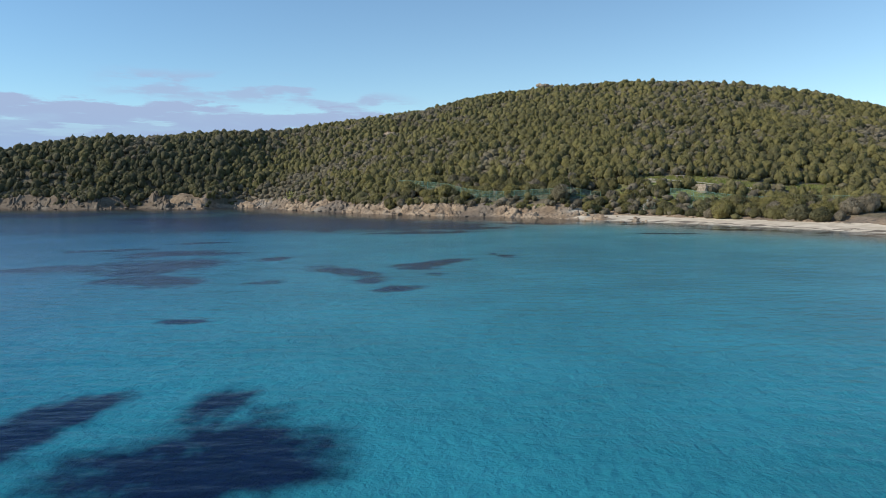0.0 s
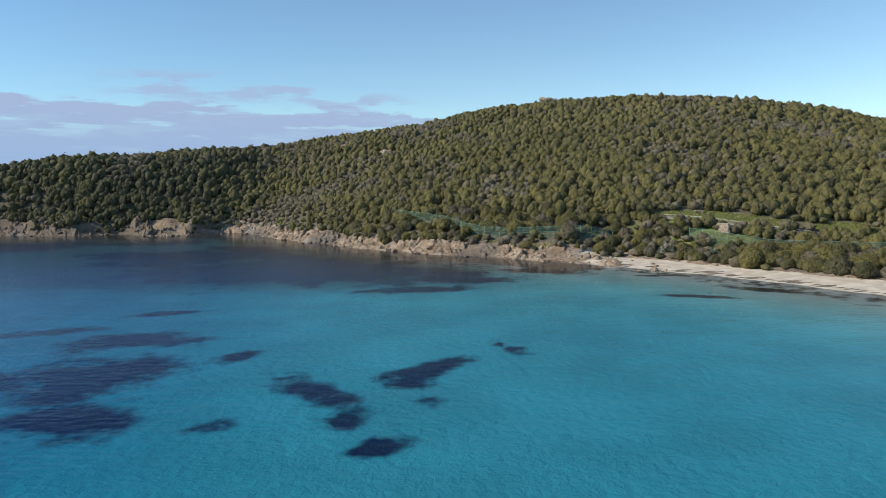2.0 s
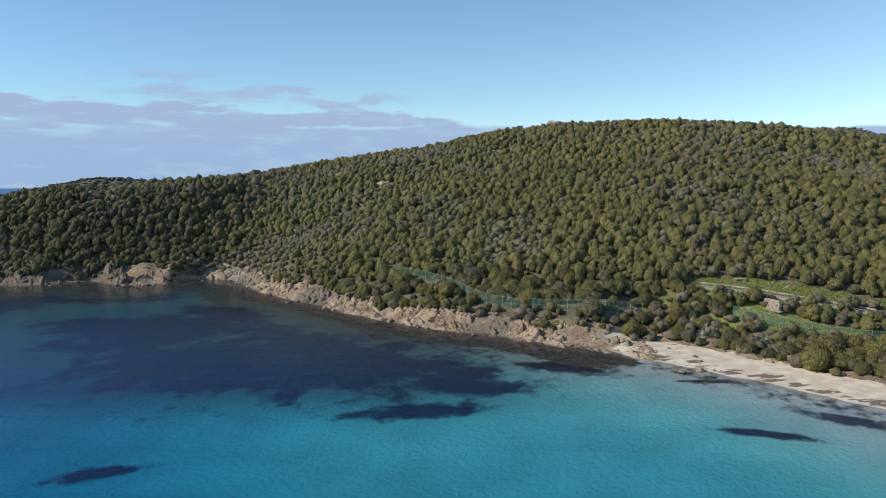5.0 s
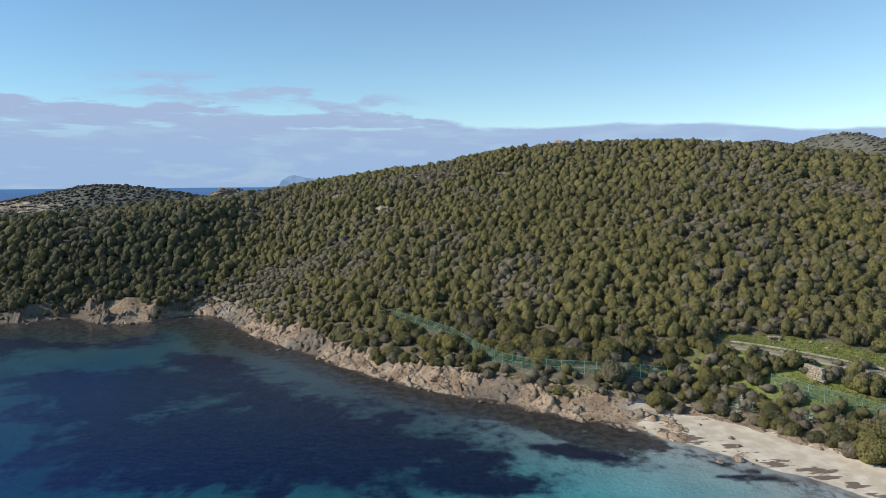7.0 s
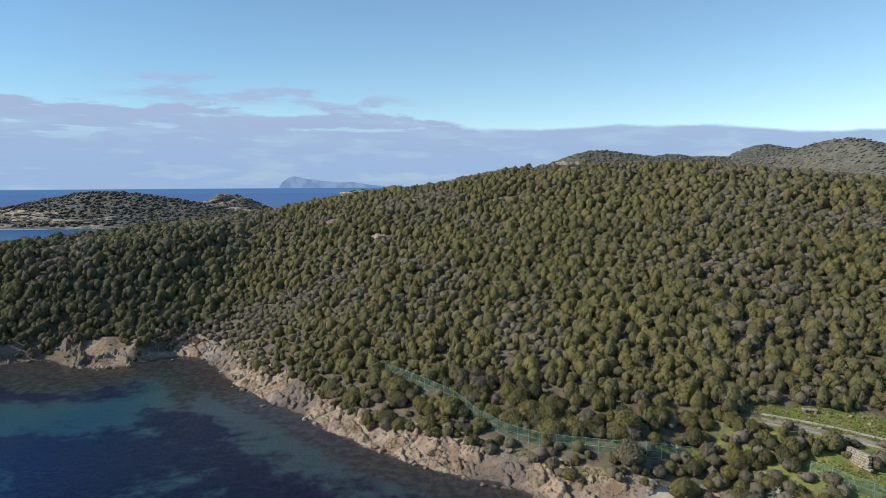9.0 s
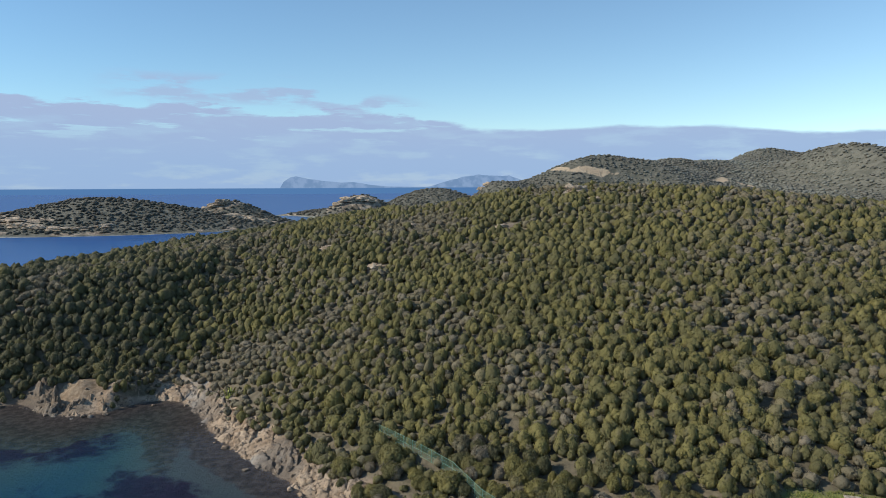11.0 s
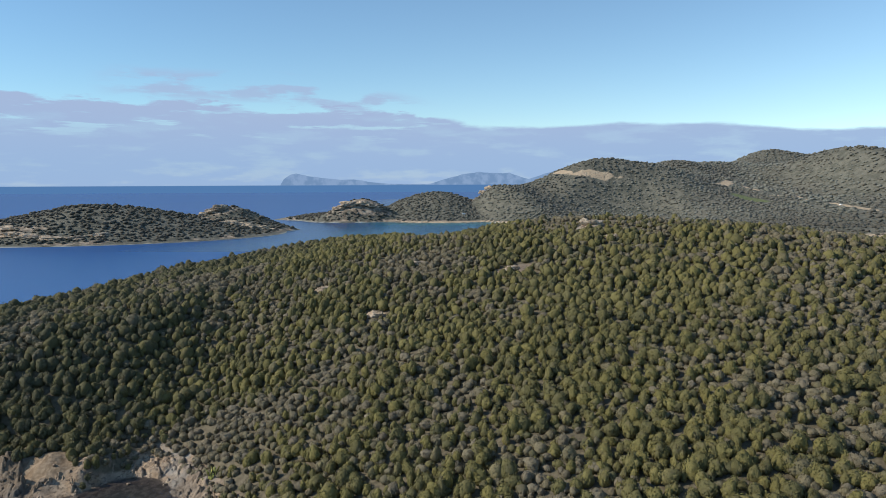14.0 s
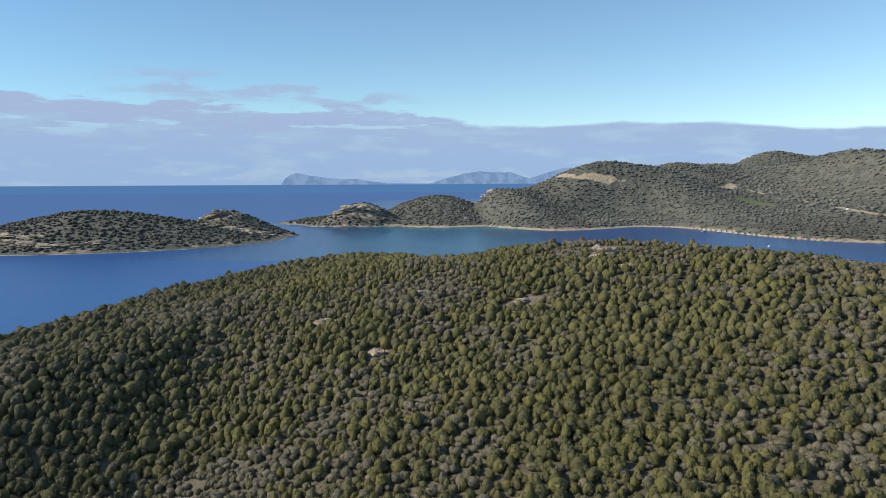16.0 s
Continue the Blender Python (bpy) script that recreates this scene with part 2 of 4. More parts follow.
def calc(nt, op, a, b=0.0):
    n = nt.nodes.new("ShaderNodeMath")
    n.operation = op
    for i, v in enumerate((a, b)):
        if isinstance(v, (int, float)):
            n.inputs[i].default_value = v
        else:
            nt.links.new(v, n.inputs[i])
    return n.outputs[0]


def attribute(nt, name):
    n = nt.nodes.new("ShaderNodeAttribute")
    n.attribute_name = name
    return n.outputs["Fac"]


def bump(nt, b, height, strength, distance):
    n = nt.nodes.new("ShaderNodeBump")
    n.inputs["Strength"].default_value, n.inputs["Distance"].default_value = strength, distance
    nt.links.new(height, n.inputs["Height"])
    nt.links.new(n.outputs[0], b.inputs["Normal"])
    return n.outputs[0]


def rock_colour(nt, warm=(0.23, 0.163, 0.105), pale=(0.37, 0.285, 0.20), dark=(0.085, 0.065, 0.05), west=True):
    c = mixed(nt, ramp(nt, noise_node(nt, 2.6, 5), 0.35, 0.65), warm, pale)
    c = mixed(nt, ramp(nt, noise_node(nt, 0.55, 5, 0.65), 0.50, 0.66), c, dark)
    c = mixed(nt, ramp(nt, noise_node(nt, 7.0, 3), 0.5, 0.72), c, (0.27, 0.245, 0.21))
    c = mixed(nt, ramp(nt, noise_node(nt, 16.0, 4, 0.6), 0.48, 0.66, 0.0, 0.8), c, (0.125, 0.105, 0.085))
    # shade of the western cliffs, put into the rock as a darker colour
    if west:
        where = nt.nodes.new("ShaderNodeSeparateXYZ")
        nt.links.new(nt.nodes.new("ShaderNodeNewGeometry").outputs["Position"], where.inputs[0])
        c = mixed(nt, ramp(nt, calc(nt, "ADD", where.outputs[0], calc(nt, "MULTIPLY", noise_node(nt, 12.0, 3), 40.0)), -54.0, -64.0, 0.0, 0.62), c, (0.095, 0.078, 0.060))
    return mixed(nt, ramp(nt, noise_node(nt, 0.9, 6, 0.75, stretch=(1.0, 1.0, 2.4)), 0.56, 0.68, 0.0, 0.75), c, dark)


def make_ground():
    m, nt, b = nodes_of("ground_soil_sand_and_rock", 0.95)
    soil = mixed(nt, ramp(nt, noise_node(nt, 3.0, 5), 0.4, 0.62), (0.10, 0.085, 0.055), (0.19, 0.155, 0.105))
    scrub = mixed(nt, ramp(nt, noise_node(nt, 1.1, 5, 0.6), 0.38, 0.6), (0.085, 0.072, 0.048), (0.150, 0.128, 0.086))
    c = mixed(nt, attribute(nt, "scrub"), soil, scrub)
    lawn = mixed(nt, ramp(nt, noise_node(nt, 1.3, 4), 0.4, 0.65), (0.15, 0.185, 0.042), (0.25, 0.25, 0.085))
    c = mixed(nt, ramp(nt, calc(nt, "ADD", attribute(nt, "grass"), calc(nt, "MULTIPLY", noise_node(nt, 1.4, 4), 0.6)), 0.65, 0.95), c, lawn)
    c = mixed(nt, ramp(nt, calc(nt, "ADD", attribute(nt, "rock"), calc(nt, "MULTIPLY", noise_node(nt, 2.2, 4), 0.5)), 0.62, 0.86), c, rock_colour(nt))
    earth = mixed(nt, ramp(nt, noise_node(nt, 1.2, 5, 0.65), 0.36, 0.64), (0.17, 0.12, 0.076), (0.30, 0.225, 0.15))
    c = mixed(nt, ramp(nt, calc(nt, "ADD", attribute(nt, "scar"), calc(nt, "MULTIPLY", calc(nt, "SUBTRACT", noise_node(nt, 1.8, 5), 0.5), 0.5)), 0.44, 0.54), c, earth)
    sand = mixed(nt, ramp(nt, noise_node(nt, 1.7, 5), 0.38, 0.66), (0.47, 0.395, 0.30), (0.60, 0.52, 0.41))
    wrack = noise_node(nt, 1.0, 5, 0.6, stretch=(0.30, 0.9, 0.5))
    sand = mixed(nt, ramp(nt, calc(nt, "ADD", wrack, calc(nt, "MULTIPLY", attribute(nt, "wrack"), 0.22)), 0.70, 0.75), sand, (0.15, 0.12, 0.09))
    c = mixed(nt, ramp(nt, calc(nt, "ADD", attribute(nt, "sand"), calc(nt, "MULTIPLY", noise_node(nt, 1.6, 4), 0.4)), 0.58, 0.78), c, sand)
    # the sea bed: pale sand with dark sea-grass meadows
    bed_sand = mixed(nt, ramp(nt, noise_node(nt, 9.0, 4), 0.3, 0.7), (0.56, 0.55, 0.47), (0.70, 0.69, 0.60))
    bed_sand = mixed(nt, attribute(nt, "silt"), bed_sand, (0.105, 0.102, 0.090))
    bed_weed = mixed(nt, ramp(nt, noise_node(nt, 0.8, 5, 0.65), 0.35, 0.65), (0.022, 0.008, 0.022), (0.052, 0.019, 0.046))
    edge = calc(nt, "ADD", attribute(nt, "weed"), calc(nt, "MULTIPLY", calc(nt, "SUBTRACT", noise_node(nt, 6.0, 6, 0.58), 0.5), 0.95))
    edge = calc(nt, "ADD", edge, calc(nt, "MULTIPLY", calc(nt, "SUBTRACT", noise_node(nt, 1.5, 4, 0.55), 0.5), 0.35))
    bed = mixed(nt, ramp(nt, edge, 0.33, 0.68, 0.0, 0.985), bed_sand, bed_weed)
    reef = mixed(nt, ramp(nt, noise_node(nt, 1.2, 5, 0.65), 0.4, 0.62), (0.075, 0.056, 0.043), (0.150, 0.112, 0.082))
    bed = mixed(nt, ramp(nt, calc(nt, "ADD", attribute(nt, "reef"), calc(nt, "MULTIPLY", calc(nt, "SUBTRACT", noise_node(nt, 2.0, 5), 0.5), 0.8)), 0.4, 0.6), bed, reef)
    c = mixed(nt, attribute(nt, "bed"), c, bed)
    nt.links.new(c, b.inputs["Base Color"])
    bump(nt, b, calc(nt, "MULTIPLY", noise_node(nt, 0.7, 6, 0.65), ramp(nt, attribute(nt, "sand"), 0.2, 0.8, 1.0, 0.12)), 0.8, 0.35)
    return m


def make_far_ground():
    m, nt, b = nodes_of("hazed_scrub_and_rock", 0.95)
    # far scrub ground, greyed by haze put into its base colour
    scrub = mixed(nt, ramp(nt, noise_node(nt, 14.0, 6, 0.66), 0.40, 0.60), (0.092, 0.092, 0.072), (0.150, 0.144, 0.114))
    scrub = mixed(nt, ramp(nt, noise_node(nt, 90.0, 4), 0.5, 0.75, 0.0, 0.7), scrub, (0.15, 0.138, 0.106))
    scrub = mixed(nt, ramp(nt, attribute(nt, "field"), 0.4, 0.6), scrub, (0.14, 0.16, 0.07))
    rock = mixed(nt, ramp(nt, noise_node(nt, 9.0, 6, 0.7), 0.4, 0.62), (0.15, 0.12, 0.09), (0.38, 0.31, 0.235))
    c = mixed(nt, ramp(nt, calc(nt, "ADD", attribute(nt, "rock"), calc(nt, "MULTIPLY", calc(nt, "SUBTRACT", noise_node(nt, 16.0, 5), 0.5), 0.9)), 0.42, 0.58), scrub, rock)
    track = mixed(nt, noise_node(nt, 12.0, 4), (0.34, 0.255, 0.165), (0.48, 0.385, 0.275))
    c = mixed(nt, ramp(nt, calc(nt, "ADD", attribute(nt, "track"), calc(nt, "MULTIPLY", calc(nt, "SUBTRACT", noise_node(nt, 14.0, 5), 0.5), 0.9)), 0.42, 0.56), c, track)
    c = mixed(nt, attribute(nt, "bed"), c, (0.48, 0.48, 0.41))
    nt.links.new(c, b.inputs["Base Color"])
    bump(nt, b, noise_node(nt, 7.0, 6, 0.65), 1.0, 3.0)
    return m


def make_water():
    m, nt, b = nodes_of("clear_sea_water", 0.05)
    nt.nodes.remove(b)
    out = nt.nodes["Material Output"]
    depth = attribute(nt, "depth")
    # light lost on the way through the water, channel by channel
    tint = nt.nodes.new("ShaderNodeCombineColor")
    for i, k in enumerate((-0.36, -0.080, -0.038)):
        nt.links.new(calc(nt, "EXPONENT", calc(nt, "MULTIPLY", depth, k)), tint.inputs[i])
    clear = nt.nodes.new("ShaderNodeBsdfTransparent")
    nt.links.new(tint.outputs[0], clear.inputs[0])
    body = nt.nodes.new("ShaderNodeBsdfDiffuse")
    nt.links.new(mixed(nt, ramp(nt, depth, 4.5, 8.5), (0.036, 0.050, 0.30), (0.026, 0.098, 0.285)), body.inputs[0])
    murk = nt.nodes.new("ShaderNodeMixShader")
    nt.links.new(calc(nt, "MULTIPLY", ramp(nt, depth, 0.5, 14.0, 0.01, 0.95), attribute(nt, "haze")), murk.inputs[0])
    nt.links.new(clear.outputs[0], murk.inputs[1])
    nt.links.new(body.outputs[0], murk.inputs[2])
    gloss = nt.nodes.new("ShaderNodeBsdfGlossy")
    calm = attribute(nt, "calm")
    nt.links.new(ramp(nt, calm, 0.0, 1.0, 0.17, 0.035), gloss.inputs["Roughness"])
    ripple = calc(nt, "ADD", noise_node(nt, 0.55, 3, 0.5, stretch=(0.45, 1.0, 1.0)), calc(nt, "MULTIPLY", noise_node(nt, 2.6, 3, 0.5, stretch=(0.5, 1.0, 1.0)), 1.5))
    bm_ = nt.nodes.new("ShaderNodeBump")
    bm_.inputs["Strength"].default_value, bm_.inputs["Distance"].default_value = 0.45, 0.12
    nt.links.new(calc(nt, "MULTIPLY", ripple, ramp(nt, calm, 0.0, 1.0, 1.25, 0.30)), bm_.inputs["Height"])
    nt.links.new(bm_.outputs[0], gloss.inputs["Normal"])
    fres = nt.nodes.new("ShaderNodeFresnel")
    fres.inputs[0].default_value = 1.33
    nt.links.new(bm_.outputs[0], fres.inputs["Normal"])
    mix = nt.nodes.new("ShaderNodeMixShader")
    nt.links.new(calc(nt, "MINIMUM", calc(nt, "MULTIPLY", calc(nt, "POWER", fres.outputs[0], 1.6), 1.4), calc(nt, "ADD", ramp(nt, calm, 0.0, 1.0, 0.0, 0.22), ramp(nt, depth, 8.0, 14.0, 0.44, 0.26))), mix.inputs[0])
    nt.links.new(murk.outputs[0], mix.inputs[1])
    nt.links.new(gloss.outputs[0], mix.inputs[2])
    nt.links.new(mix.outputs[0], out.inputs[0])
    return m


def make_leaves(name, per_object, greens=((0.106, 0.105, 0.062), (0.240, 0.214, 0.076)), pale=((0.130, 0.128, 0.070), (0.298, 0.262, 0.098)), greys=((0.215, 0.184, 0.132), (0.325, 0.280, 0.200))):
    """Evergreen leaves: hue from dark green to olive, some crowns grey and half bare, mottled leaf by leaf."""
    m, nt, b = nodes_of(name, 0.78)
    if per_object:
        pick_ = nt.nodes.new("ShaderNodeObjectInfo").outputs["Random"]
        hue = ramp(nt, pick_, 0.0, 1.0, 0.25, 0.95)
        dry = ramp(nt, calc(nt, "FRACT", calc(nt, "MULTIPLY", pick_, 7.31)), 0.74, 0.90)
    else:
        hue, dry = attribute(nt, "hue"), attribute(nt, "dry")
    tuft = nt.nodes.new("ShaderNodeNewGeometry").outputs["Random Per Island"]
    green = mixed(nt, ramp(nt, hue, 0.0, 1.0), *greens)
    bright = mixed(nt, ramp(nt, hue, 0.0, 1.0), *pale)
    green = mixed(nt, ramp(nt, tuft, 0.0, 1.0, 0.0, 0.75), green, bright)
    c = mixed(nt, dry, green, mixed(nt, tuft, *greys))
    c = mixed(nt, ramp(nt, noise_node(nt, 0.20, 3, 0.6), 0.46, 0.68, 0.0, 0.32), c, (0.060, 0.060, 0.030))
    c = mixed(nt, ramp(nt, noise_node(nt, 1.5, 2, 0.5), 0.54, 0.72, 0.0, 0.35), c, greys[0])
    nt.links.new(c, b.inputs["Base Color"])
    bump(nt, b, noise_node(nt, 0.26, 4, 0.66, stretch=(1.0, 1.0, 0.6)), 1.0, 0.22)
    glow = nt.nodes.new("ShaderNodeBsdfTranslucent")
    nt.links.new(c, glow.inputs[0])
    both = nt.nodes.new("ShaderNodeMixShader")
    both.inputs[0].default_value = 0.40
    nt.links.new(b.outputs[0], both.inputs[1])
    nt.links.new(glow.outputs[0], both.inputs[2])
    nt.links.new(both.outputs[0], nt.nodes["Material Output"].inputs[0])
    return m


def make_rock(name="weathered_coastal_rock", **k):
    m, nt, b = nodes_of(name, 0.92)
    nt.links.new(rock_colour(nt, **k), b.inputs["Base Color"])
    bump(nt, b, noise_node(nt, 0.5, 6, 0.7), 0.9, 0.22)
    return m


def make_plain(name, a, b2, size=0.5, rough=0.8, metal=0.0):
    m, nt, b = nodes_of(name, rough)
    nt.links.new(mixed(nt, ramp(nt, noise_node(nt, size, 4), 0.35, 0.65), a, b2), b.inputs["Base Color"])
    b.inputs["Metallic"].default_value = metal
    return m


def make_netting():
    """Green plastic-coated chain link: a lattice of thin wires with open holes."""
    m, nt, b = nodes_of("green_chain_link", 0.6)
    nt.links.new(mixed(nt, noise_node(nt, 0.8, 3), (0.11, 0.21, 0.15), (0.18, 0.28, 0.21)), b.inputs["Base Color"])
    clear = nt.nodes.new("ShaderNodeBsdfTransparent")
    mix = nt.nodes.new("ShaderNodeMixShader")
    mix.inputs[0].default_value = 0.13
    nt.links.new(clear.outputs[0], mix.inputs[1])
    nt.links.new(b.outputs[0], mix.inputs[2])
    nt.links.new(mix.outputs[0], nt.nodes["Material Output"].inputs[0])
    return m


MAT_GROUND, MAT_FAR, MAT_WATER = make_ground(), make_far_ground(), make_water()
MAT_LEAF, MAT_LEAF_ONE = make_leaves("macchia_leaves", False), make_leaves("macchia_leaves_single", True)
# greyer, paler leaf colours that carry the haze of distance
MAT_LEAF_FAR = make_leaves("hazed_macchia_leaves", False, ((0.105, 0.098, 0.078), (0.285, 0.288, 0.245)), ((0.116, 0.108, 0.086), (0.315, 0.315, 0.265)), ((0.125, 0.112, 0.094), (0.22, 0.20, 0.17)))
MAT_GRASS = make_leaves("fresh_grass", False, ((0.19, 0.215, 0.050), (0.36, 0.345, 0.115)), ((0.21, 0.24, 0.06), (0.40, 0.375, 0.14)))
MAT_ROCK = make_rock()
MAT_PALE_ROCK = make_rock("pale_outcrop_rock", warm=(0.40, 0.29, 0.19), pale=(0.55, 0.45, 0.33), dark=(0.20, 0.15, 0.11), west=False)
MAT_BARK = make_plain("grey_brown_bark", (0.13, 0.10, 0.08), (0.24, 0.20, 0.16), 0.3)
MAT_POST = make_plain("green_painted_post", (0.13, 0.25, 0.18), (0.22, 0.34, 0.26), 0.4, 0.5)
MAT_NET = make_netting()
MAT_STONE = make_plain("dry_limestone_block", (0.25, 0.205, 0.15), (0.40, 0.345, 0.27), 0.4)
MAT_KERB = make_plain("pale_concrete_kerb", (0.36, 0.33, 0.28), (0.52, 0.48, 0.42), 0.6)
MAT_PAVE = make_plain("worn_path_surface", (0.22, 0.19, 0.14), (0.34, 0.30, 0.24), 0.9)
MAT_AGAVE = make_plain("blue_green_agave_leaf", (0.17, 0.22, 0.16), (0.31, 0.35, 0.27), 0.3, 0.6)
MAT_STEM = make_plain("bleached_flower_stalk", (0.45, 0.42, 0.34), (0.62, 0.58, 0.50), 0.2)
MAT_CACTUS = make_plain("yellow_green_cactus_pad", (0.20, 0.22, 0.05), (0.36, 0.34, 0.10), 0.3, 0.6)
MAT_WHITE = make_plain("white_painted_metal", (0.74, 0.74, 0.72), (0.82, 0.82, 0.80), 0.6, 0.4)
MAT_DARK = make_plain("dark_rubber_and_glass", (0.02, 0.02, 0.022), (0.05, 0.05, 0.055), 0.3, 0.4)


# ---- mesh helpers ----
def mesh_from(name, verts, faces, material, attrs=None, shade=False):
    """A mesh from arrays: faces is (n, 3) or (n, 4)."""
    me = bpy.data.meshes.new(name)
    verts, faces = np.asarray(verts, np.float32), np.asarray(faces, np.int32)
    n, k = faces.shape
    me.vertices.add(len(verts))
    me.vertices.foreach_set("co", verts.ravel())
    me.loops.add(n * k)
    me.loops.foreach_set("vertex_index", faces.ravel())
    me.polygons.add(n)
    me.polygons.foreach_set("loop_start", np.arange(0, n * k, k, dtype=np.int32))
    if shade:
        me.polygons.foreach_set("use_smooth", np.ones(n, bool))
    me.update(calc_edges=True)
    for key, values in (attrs or {}).items():
        me.attributes.new(key, "FLOAT", "POINT").data.foreach_set("value", np.asarray(values, np.float32).ravel())
    me.materials.append(material)
    return me


def grid_faces(nx, ny):
    i = np.arange((nx - 1) * (ny - 1))
    a = i // (ny - 1) * ny + i % (ny - 1)
    return np.stack([a, a + ny, a + ny + 1, a + 1], 1)


def sheet(name, xs, ys, height, material, attrs):
    gx, gy = np.meshgrid(xs, ys, indexing="ij")
    z = height(gx, gy)
    v = np.stack([gx, gy, z], -1).reshape(-1, 3)
    return new(name, mesh_from(name, v, grid_faces(len(xs), len(ys)), material, {k: f(gx, gy, z).ravel() for k, f in attrs.items()}, True))


def part(name, bm, material, parent, label=""):
    me = bpy.data.meshes.new(name)
    bm.to_mesh(me)
    bm.free()
    me.materials.append(material)
    ob = new(name, me)
    ob.parent = parent
    return tagged(ob, label)


def spaced(lo, hi, step):
    return np.linspace(lo, hi, int(round((hi - lo) / step)) + 1)


def lines(*stretches):
    out = [spaced(*s) for s in stretches]
    return np.unique(np.round(np.concatenate(out), 4))


def near_patch(x, y, cx, cy, rx, ry, turn=0.0):
    c, s = math.cos(radians(turn)), math.sin(radians(turn))
    u, v = ((x - cx) * c + (y - cy) * s) / rx, (-(x - cx) * s + (y - cy) * c) / ry
    return np.clip(1 - 0.5 * np.sqrt(u * u + v * v), 0, 1)


# ---- ground and sea bed ----
# sea-grass meadows: centre, half lengths, turn
WEED_NEAR = ((-5.4, 16.6, 3.1, 3.0, 20), (-8.4, 13.6, 2.6, 2.0, 0), (-12.4, 18.0, 1.3, 1.9, 0), (-10.9, 21.9, 2.0, 0.8, 20), (-8.0, 21.7, 1.8, 0.7, -35), (-13.5, 14.6, 2.2, 1.6, 0),
             (-3.3, 43.6, 1.9, 1.1, 20), (-13.4, 46.8, 1.6, 1.1, 0), (-13.6, 33.2, 1.5, 0.8, 0), (-5.4, 47.2, 1.7, 1.4, 0), (-0.8, 50.4, 1.5, 1.1, 0))
WEED_MID = ((-0.9, 58.4, 4.3, 1.5, 42), (-2.0, 54.6, 1.6, 1.7, 0), (4.9, 65.9, 1.1, 0.7, -60), (6.4, 63.2, 1.4, 1.0, -20), (-8.2, 52.8, 5.4, 1.6, -45), (-16.4, 62.1, 1.8, 1.5, 30),
            (-27.5, 67.5, 5.6, 3.2, 10), (-25.5, 57, 6.2, 5.6, 20), (-22, 47.5, 4, 3, 0), (-38, 71, 4.5, 1.6, 20), (-34, 55, 5, 2.4, 25), (-30, 80, 4, 1.2, 20))
WEED_SHORE = ((-26, 114, 30, 15, -8), (-50, 137, 22, 9, -12), (-10, 111, 16, 8, -8), (2, 103, 9, 4, -10), (-3, 94.5, 7.5, 2.4, 10), (3, 107, 5, 4, 0), (15, 109, 7, 2.0, -25), (-78, 166, 20, 7, 0),
              (-100, 160, 18, 12, 0), (30.5, 86.7, 4.2, 0.9, -22), (40, 89.5, 5.2, 1.3, -40), (31.5, 102, 3.8, 0.7, -10), (-50, 127, 12, 9, 0), (-41, 146, 14, 5, -38), (-23, 126, 17, 5, -38), (-62, 140, 12, 6, 0))
BARE = ((-78, 130, 10, 6, -20), (-62, 111, 9, 9, 0), (-68, 153, 12, 1.7, 18), (-51, 166.5, 9, 1.6, 48),
        (-15, 99, 1.4, 3.0, 0), (-25, 99, 1.2, 3.5, 0))


def weed_mask(x, y):
    bare = np.maximum.reduce([near_patch(x, y, *w) for w in BARE])
    return np.clip(np.maximum.reduce([near_patch(x, y, *w) for w in WEED_NEAR + WEED_MID + WEED_SHORE]) - 0.6 * smooth(0.36, 0.60, bare), 0, 1)


def outcrops(x, y):
    spots = ((40, 254.5, 4, 2.4), (43, 244, 2.4, 1.4), (-33, 243, 5, 1.8), (-18.5, 225, 2.6, 1.6), (-9, 252, 3, 1.2), (-112, 302, 5, 2), (16, 236, 6, 2.0))
    return np.maximum.reduce([near_patch(x, y, *s) for s in spots])


def clearing(x, y):
    """The mown terrace with its path, and the strip along the fence."""
    return np.maximum.reduce([near_patch(x, y, 52, 128.0, 11, 2.5, -20), near_patch(x, y, 49, 117.2, 6.5, 2.0, -38), near_patch(x, y, 58, 111.5, 8, 2.2, -32),
                              near_patch(x, y, 70, 122, 5, 2.2, 0), near_patch(x, y, 17.7, 124, 2.2, 1.2, -20), near_patch(x, y, 9.5, 130.4, 1.7, 1.0, -30), near_patch(x, y, 28, 127.5, 7, 0.8, 0)])


def ridge_trail(x, y):
    return near_patch(x, y, 64, 256, 32, 2.4, -14)


def thinned(x):
    """Where the western rocks give way to bushes that reach the water."""
    return np.maximum.reduce([smooth(4.5, 1.5, np.abs(x + 65.5)), smooth(4.5, 2.0, np.abs(x + 92)), smooth(0.55, 0.66, fbm(x, x * 0, 9, 2, 77)) * smooth(-96, -104, x) * 0.6])


def scar(x, y):
    """The bare earth slope above the western ledge."""
    return near_patch(x, y, -76.5, 187.5, 5.0, 3.6, 12)


def rock_mask(x, y, z):
    d = inland(x, y)
    beach, cliff = smooth(22, 32, x), smooth(-60, -68, x)
    strip = smooth(-3, 0, d) * smooth(8.6, 5.4, d - 1.5 * cliff + 6 * thinned(x)) * (1 - beach) + beach * smooth(5.5, 7.5, d) * smooth(12, 9.5, d)
    return np.maximum.reduce([strip * 0.8, outcrops(x, y), ridge_trail(x, y) * 0.7])


def reef_mask(x, y, z):
    d = inland(x, y)
    return np.maximum(np.maximum(smooth(-11, -3, d) * (1 - smooth(18, 34, x)), smooth(-22, -11, d) * smooth(-38, -52, x)) * 0.9, smooth(-13, -3, d) * 0.47)


